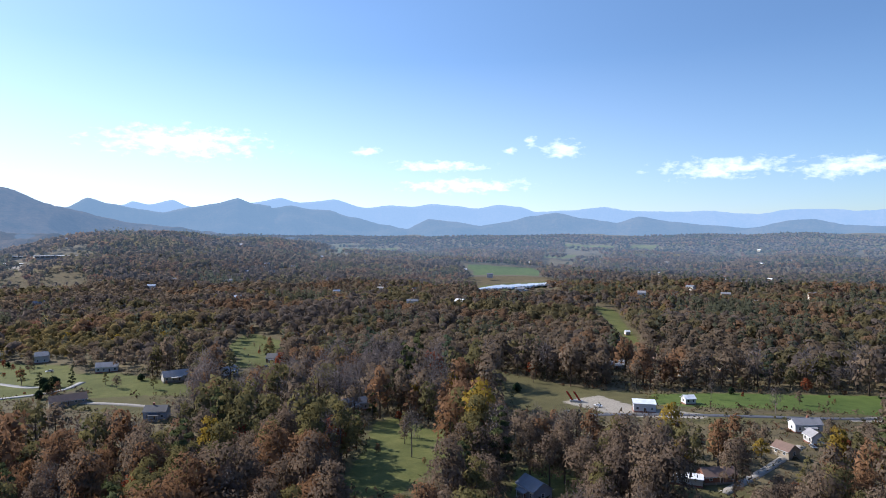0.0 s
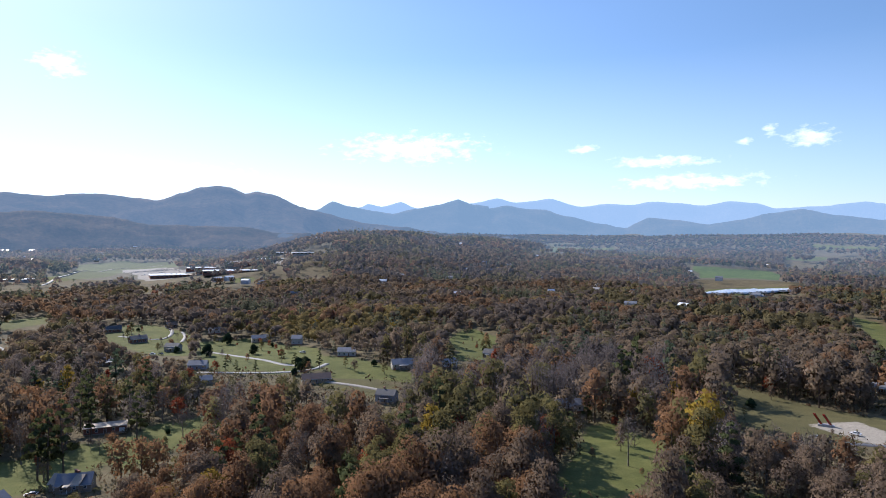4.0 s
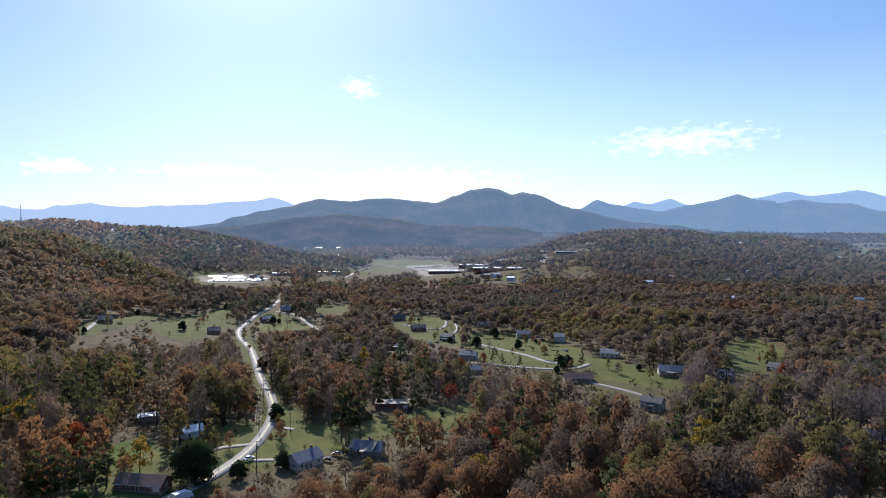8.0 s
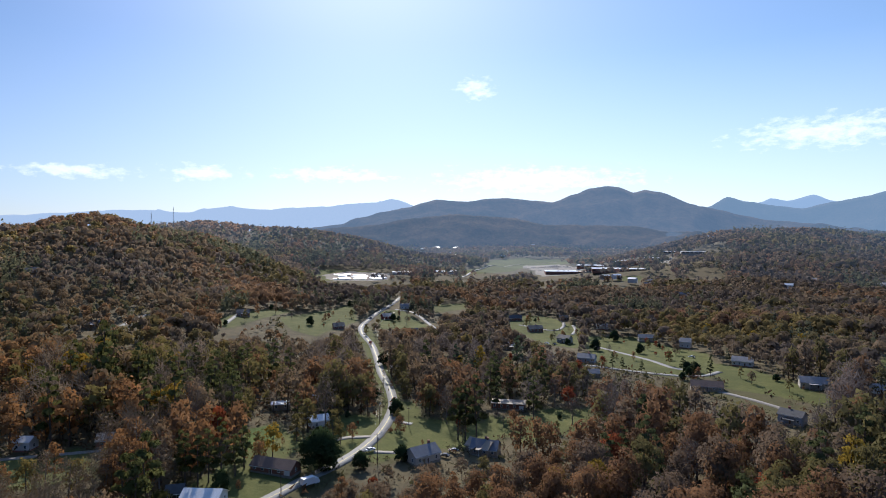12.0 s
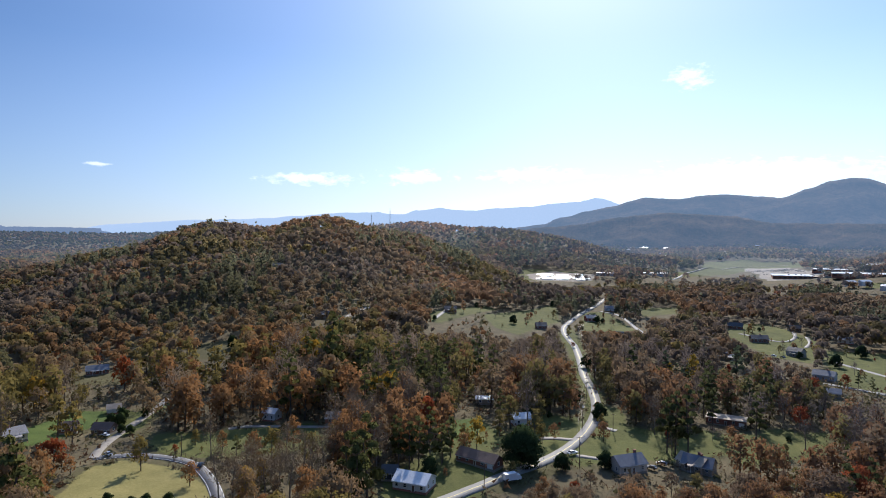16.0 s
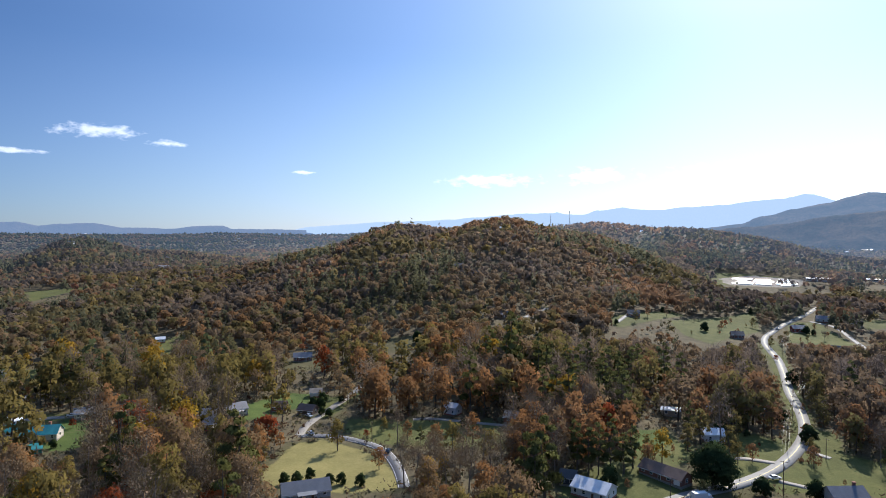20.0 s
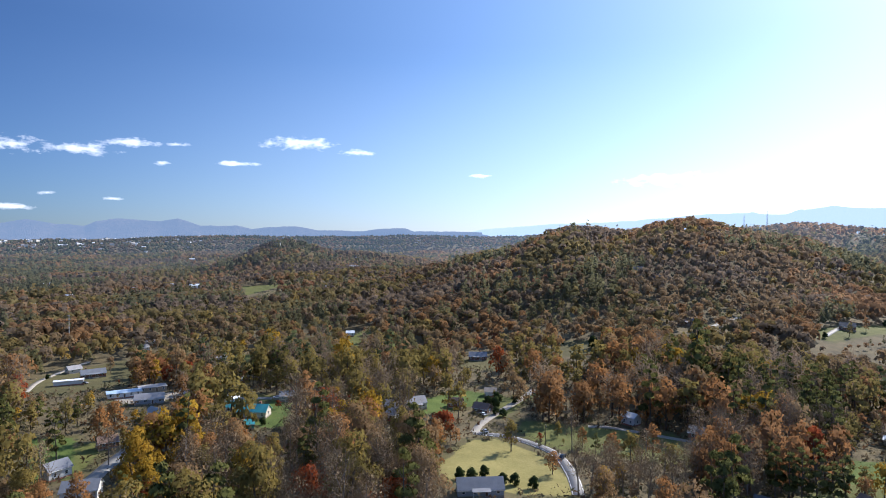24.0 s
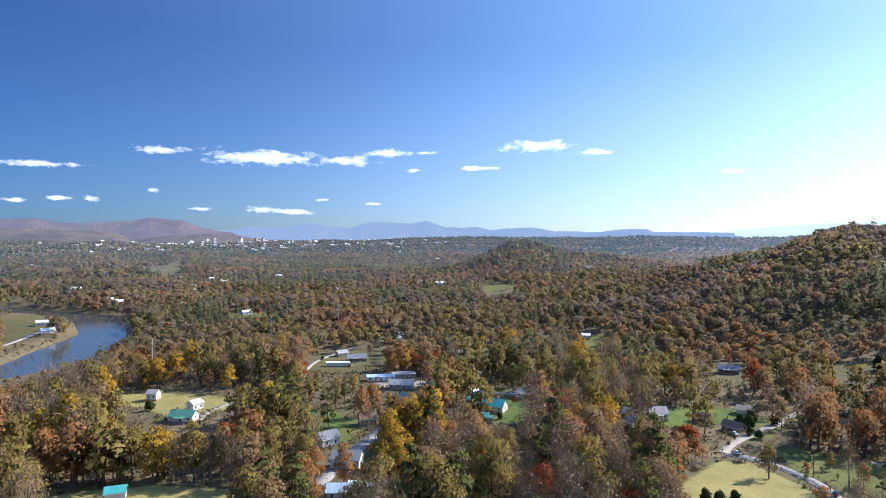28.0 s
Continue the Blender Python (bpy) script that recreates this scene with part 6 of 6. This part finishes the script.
def car_shape(mat):
    s = [(-2.2, 0.45), (2.2, 0.45), (2.25, 0.8), (1.25, 0.92), (-2.1, 0.98), (-2.28, 0.75)]
    c = [(-1.75, 0.95), (1.1, 0.92), (0.45, 1.45), (-1.25, 1.47)]
    out = []
    for prof, half, inset, m, name in ((s, 0.88, 0.0, mat, "body"), (c, 0.78, 0.14, M["glass"], "cabin")):
        n = len(prof)
        v = [(x, -half + (inset if z > 1.2 else 0), z) for x, z in prof] + [(x, half - (inset if z > 1.2 else 0), z) for x, z in prof]
        f = [np.array([(i, (i + 1) % n, n + (i + 1) % n, n + i) for i in range(n)])[:, ::-1]]
        f.append(np.array([tuple(range(n)), tuple(range(2 * n - 1, n - 1, -1))]))
        out.append(mesh_of(name, v, f, m))
    out.append(boxes("roof_panel", mat, (-1.2, 0.42, -0.66, 0.66, 1.44, 1.5)))
    return out


WHEEL = mesh_of("wheel", *joined([tube([(0, -0.1, 0), (0, 0.1, 0)], (0.33, 0.33), 10), tube([(0, -0.1, 0), (0, -0.101, 0)], (0.33, 0.001), 10), tube([(0, 0.1, 0), (0, 0.101, 0)], (0.33, 0.001), 10)]), M["rubber"])
CAR_SHAPES = {k: car_shape(M["car_" + k]) for k in ("white", "dark", "red", "silver")}


def car(x, y, turn, kind):
    ob = thing("car", x, y, float(land(x, y)) + 0.45, turn + 90, f"{kind} car standing on the road or a drive", "car", "cars")
    body, cabin, top = CAR_SHAPES[kind]
    part("body", body, ob)
    part("cabin", cabin, ob)
    part("roof_panel", top, ob)
    for wx in (-1.35, 1.35):
        for wy in (-0.82, 0.82):
            part("wheel", WHEEL, ob, (wx, wy, 0.33))


for i, (x, y, turn) in enumerate(CARS):
    car(x, y, turn, ("white", "dark", "silver", "white", "red", "dark", "silver")[i % 7])


def box_truck(x, y, turn):
    ob = thing("box_truck", x, y, float(land(x, y)) + 0.45, turn + 90, "white box truck on the asphalt road", "truck")
    part("cargo_box", boxes("cargo_box", M["car_white"], (-3.6, 1.2, -1.15, 1.15, 0.9, 3.3)), ob)
    part("chassis", boxes("chassis", M["rubber"], (-3.5, 2.8, -0.8, 0.8, 0.5, 0.9)), ob)
    cab = part("cab", boxes("cab", M["car_white"], (1.3, 3.2, -1.0, 1.0, 0.6, 1.6), (1.3, 2.7, -1.0, 1.0, 1.6, 2.4)), ob)
    part("windscreen", boxes("windscreen", M["glass"], (2.7, 2.75, -0.9, 0.9, 1.65, 2.3)), cab)
    for wx in (-2.4, 2.2):
        for wy in (-0.95, 0.95):
            part("wheel", WHEEL, ob, (wx, wy, 0.4))


box_truck(*TRUCK)


def red_loader(x, y, turn):
    ob = thing("conveyor_loader", x, y, float(land(x, y)), turn, "red sloping conveyor machine in the builder's yard", "machine")
    for dx in (-2.2, 1.8):
        v = box_at(dx - 0.6, dx + 0.6, -0.6, 0.6, 0.4, 5.6)
        v[4:, 0] -= 3.4
        part("conveyor", mesh_of("conveyor", v, BOX, M["car_red"]), ob)
    part("base", boxes("base", M["steel"], (-4, 3, -1.2, 1.2, -0.3, 0.9)), ob)


red_loader(*DIGGER)

# ---- greenhouses ----


def tunnel(x, y, turn, length, wide, label, group, arch=0.42):
    ob = thing("greenhouse", x, y, float(land(x, y)), turn, label, "greenhouse", group)
    n = 9
    a = np.linspace(0, math.pi, n)
    prof = np.stack([np.cos(a) * wide / 2, np.sin(a) * wide * arch + 0.8], 1)
    prof = np.concatenate([[(wide / 2, -0.5)], prof, [(-wide / 2, -0.5)]])
    k = len(prof)
    v = np.concatenate([np.c_[prof[:, 0], np.full(k, -length / 2), prof[:, 1]], np.c_[prof[:, 0], np.full(k, length / 2), prof[:, 1]]])
    part("cover", mesh_of("cover", v, np.array([(i, i + 1, k + i + 1, k + i) for i in range(k - 1)])[:, ::-1], M["film"], True), ob)
    for e in (-1, 1):
        w = v[:k].copy()
        w[:, 1] = e * length / 2
        part("end_wall", mesh_of("end_wall", w, np.array([tuple(range(k))]), M["concrete"]), ob)


(ax, ay), (bx, by) = GREENHOUSES
for i in range(22):
    t = (i + 0.5) / 22
    tunnel(ax + (bx - ax) * t + 12, ay + (by - ay) * t + 36, -28, 120 + 26 * math.sin(i * 1.3), 5.4, "long white plastic greenhouse in a row of alike ones", "greenhouses of the nursery")
# made-up beds for a bright glare patch, turned to glint at the camera
(ax, ay), (bx, by) = TUNNELS
far = np.array((ax + bx, ay + by)) / 2
far /= np.hypot(*far)
for row in range(4):
    for i in range(3):
        t = (i + 0.5) / 3
        q = np.array((ax + (bx - ax) * t, ay + (by - ay) * t)) + far * (8 + row * 17 + 3 * math.sin(i * 2.1 + row))
        tunnel(q[0] + 4 * math.sin(row * 1.7), q[1], 63 + 90, 34 - 9 * ((row + i) % 3), 12.0, "low white covered bed standing in for a patch of glare", "plastic-covered beds", 0.13)

# ---- masts on the hill ----


def radio_mast(bearing, reach, tall):
    x, y = -math.sin(radians(bearing)) * reach, math.cos(radians(bearing)) * reach
    ob = thing("radio_mast", x, y, float(land(x, y)), 0, "slender steel lattice radio mast on the wooded hilltop", "mast", "radio masts")
    foot = [(math.cos(a) * 1.1, math.sin(a) * 1.1) for a in (0.3, 2.4, 4.5)]
    for fx, fy in foot:
        part("leg", mesh_of("leg", *tube([(fx, fy, -1), (fx * 0.35, fy * 0.35, tall)], (0.2, 0.14), 5), M["steel"]), ob)
    br = []
    for k in range(10):
        z0, z1 = tall * k / 10, tall * (k + 1) / 10
        s0, s1 = 1 - 0.65 * k / 10, 1 - 0.65 * (k + 1) / 10
        for i in range(3):
            p, q = foot[i], foot[(i + 1) % 3]
            br.append(tube([(p[0] * s0, p[1] * s0, z0), (q[0] * s1, q[1] * s1, z1)], (0.08, 0.08), 3))
    part("bracing", mesh_of("bracing", *joined(br), M["steel"]), ob)
    part("aerial", mesh_of("aerial", *tube([(0, 0, tall - 0.5), (0, 0, tall + 4)], (0.15, 0.06), 5), M["steel"]), ob)


radio_mast(78.2, 1010, 48)
radio_mast(79.9, 1005, 36)

# ---- the town on the horizon ----


def tower_block(bearing, wide, tall, mat, reach=4150):
    x, y = -math.sin(radians(bearing)) * reach, math.cos(radians(bearing)) * reach
    ob = thing("tower_block", x, y, float(land(x, y)) - 4, bearing + 52, "pale multi-storey block of the distant town", "building", "blocks of the distant town")
    part("wall", boxes("wall", M[mat], (-wide / 2, wide / 2, -8, 8, 0, tall)), ob)
    part("roof", boxes("roof", M["slate_roof"], (-wide / 2 - 0.4, wide / 2 + 0.4, -8.4, 8.4, tall, tall + 1.5), (-wide / 5, wide / 5, -3, 3, tall + 1.5, tall + 5)), ob)
    for k in range(max(1, int(tall // 7))):
        part("window_band", boxes("window_band", M["glass"], (-wide / 2 + 2, wide / 2 - 2, -8.2, -7.9, 5 + k * 7, 8 + k * 7)), ob)


for bearing, wide, tall, mat in ((148.5, 40, 58, "cream"), (147.9, 30, 76, "concrete"), (145.7, 38, 84, "white"), (144.4, 28, 64, "tan"), (143.8, 30, 62, "cream"),
                                 (149.8, 70, 34, "white"), (142.8, 55, 36, "concrete"), (136.9, 80, 30, "white"), (134.5, 60, 44, "white"), (134.9, 110, 24, "cream"),
                                 (146.6, 32, 40, "brick"), (141.5, 60, 28, "cream"), (151.4, 60, 26, "white"), (138.4, 60, 22, "tan"), (131.5, 60, 20, "white")):
    tower_block(bearing, wide * 0.62, tall * 0.55, mat)

# ---- scattered far roofs ----
dice = random.Random(23)


def far_roof(bearing, reach, wide, wall, roof, up=5):
    x, y = -math.sin(radians(bearing)) * reach, math.cos(radians(bearing)) * reach
    if taken(np.array([x]), np.array([y]), False)[0]:
        return
    ob = thing("distant_house", x, y, float(land(x, y)) + up, bearing + dice.uniform(-40, 40), f"distant {WALL_WORD[wall]} building among far trees", "house", "distant houses")
    d = wide * 0.55
    part("wall", wall_mesh(wide, d, 5.5, 2.4, M[wall]), ob)
    part("roof", roof_mesh(wide, d, 5.5, 2.4, M[roof]), ob)


for i in range(150):
    b = dice.choice((dice.uniform(-36, 40), dice.uniform(125, 163), dice.uniform(36, 62), dice.uniform(108, 140)))
    lo = 2300 if 40 < b < 62 else 900
    far_roof(b, dice.uniform(lo, 3900) if i % 3 else dice.uniform(lo, 1900), dice.uniform(9, 19), dice.choice(("white", "white", "cream", "tan")), dice.choice(("white_roof", "grey_roof", "white_roof", "slate_roof")))


for i in range(210):
    if i < 120:
        b, reach, wide = dice.gauss(144, 8), dice.uniform(3000, 4250), dice.uniform(10, 24)
    elif i < 165:
        b, reach, wide = dice.uniform(46, 64), dice.uniform(1850, 2700), dice.uniform(10, 22)
    else:
        b, reach, wide = dice.uniform(-34, 26), dice.uniform(750, 2300), dice.uniform(9, 15)
    far_roof(min(max(b, -36), 162), reach, wide, dice.choice(("white", "white", "cream", "tan")), dice.choice(("white_roof", "white_roof", "grey_roof", "slate_roof")), 8)


def parked_rows(corners):
    """Rows of small cars on the far school car park, too many and too far to count."""
    c = np.array(corners, float)
    vs, fs, n = [], [], 0
    for u in np.linspace(0.06, 0.94, 9):
        for w in np.linspace(0.03, 0.97, 18):
            if dice.random() < 0.35:
                continue
            q = (c[0] * (1 - w) + c[1] * w) * (1 - u) + (c[3] * (1 - w) + c[2] * w) * u
            z = float(land(q[0], q[1]))
            for b in ((-2.2, 2.2, -0.9, 0.9, 0.3, 1.0), (-1.3, 1.0, -0.75, 0.75, 1.0, 1.5)):
                vs.append(box_at(*b) + (q[0], q[1], z))
                fs.append(BOX + n)
                n += 8
    tagged(new("parked_cars", mesh_of("parked_cars", np.concatenate(vs), np.concatenate(fs), M["car_silver"])), "rows of pale cars on the school car park", "cars", kind="stuff")


parked_rows(SCHOOL_LOT)
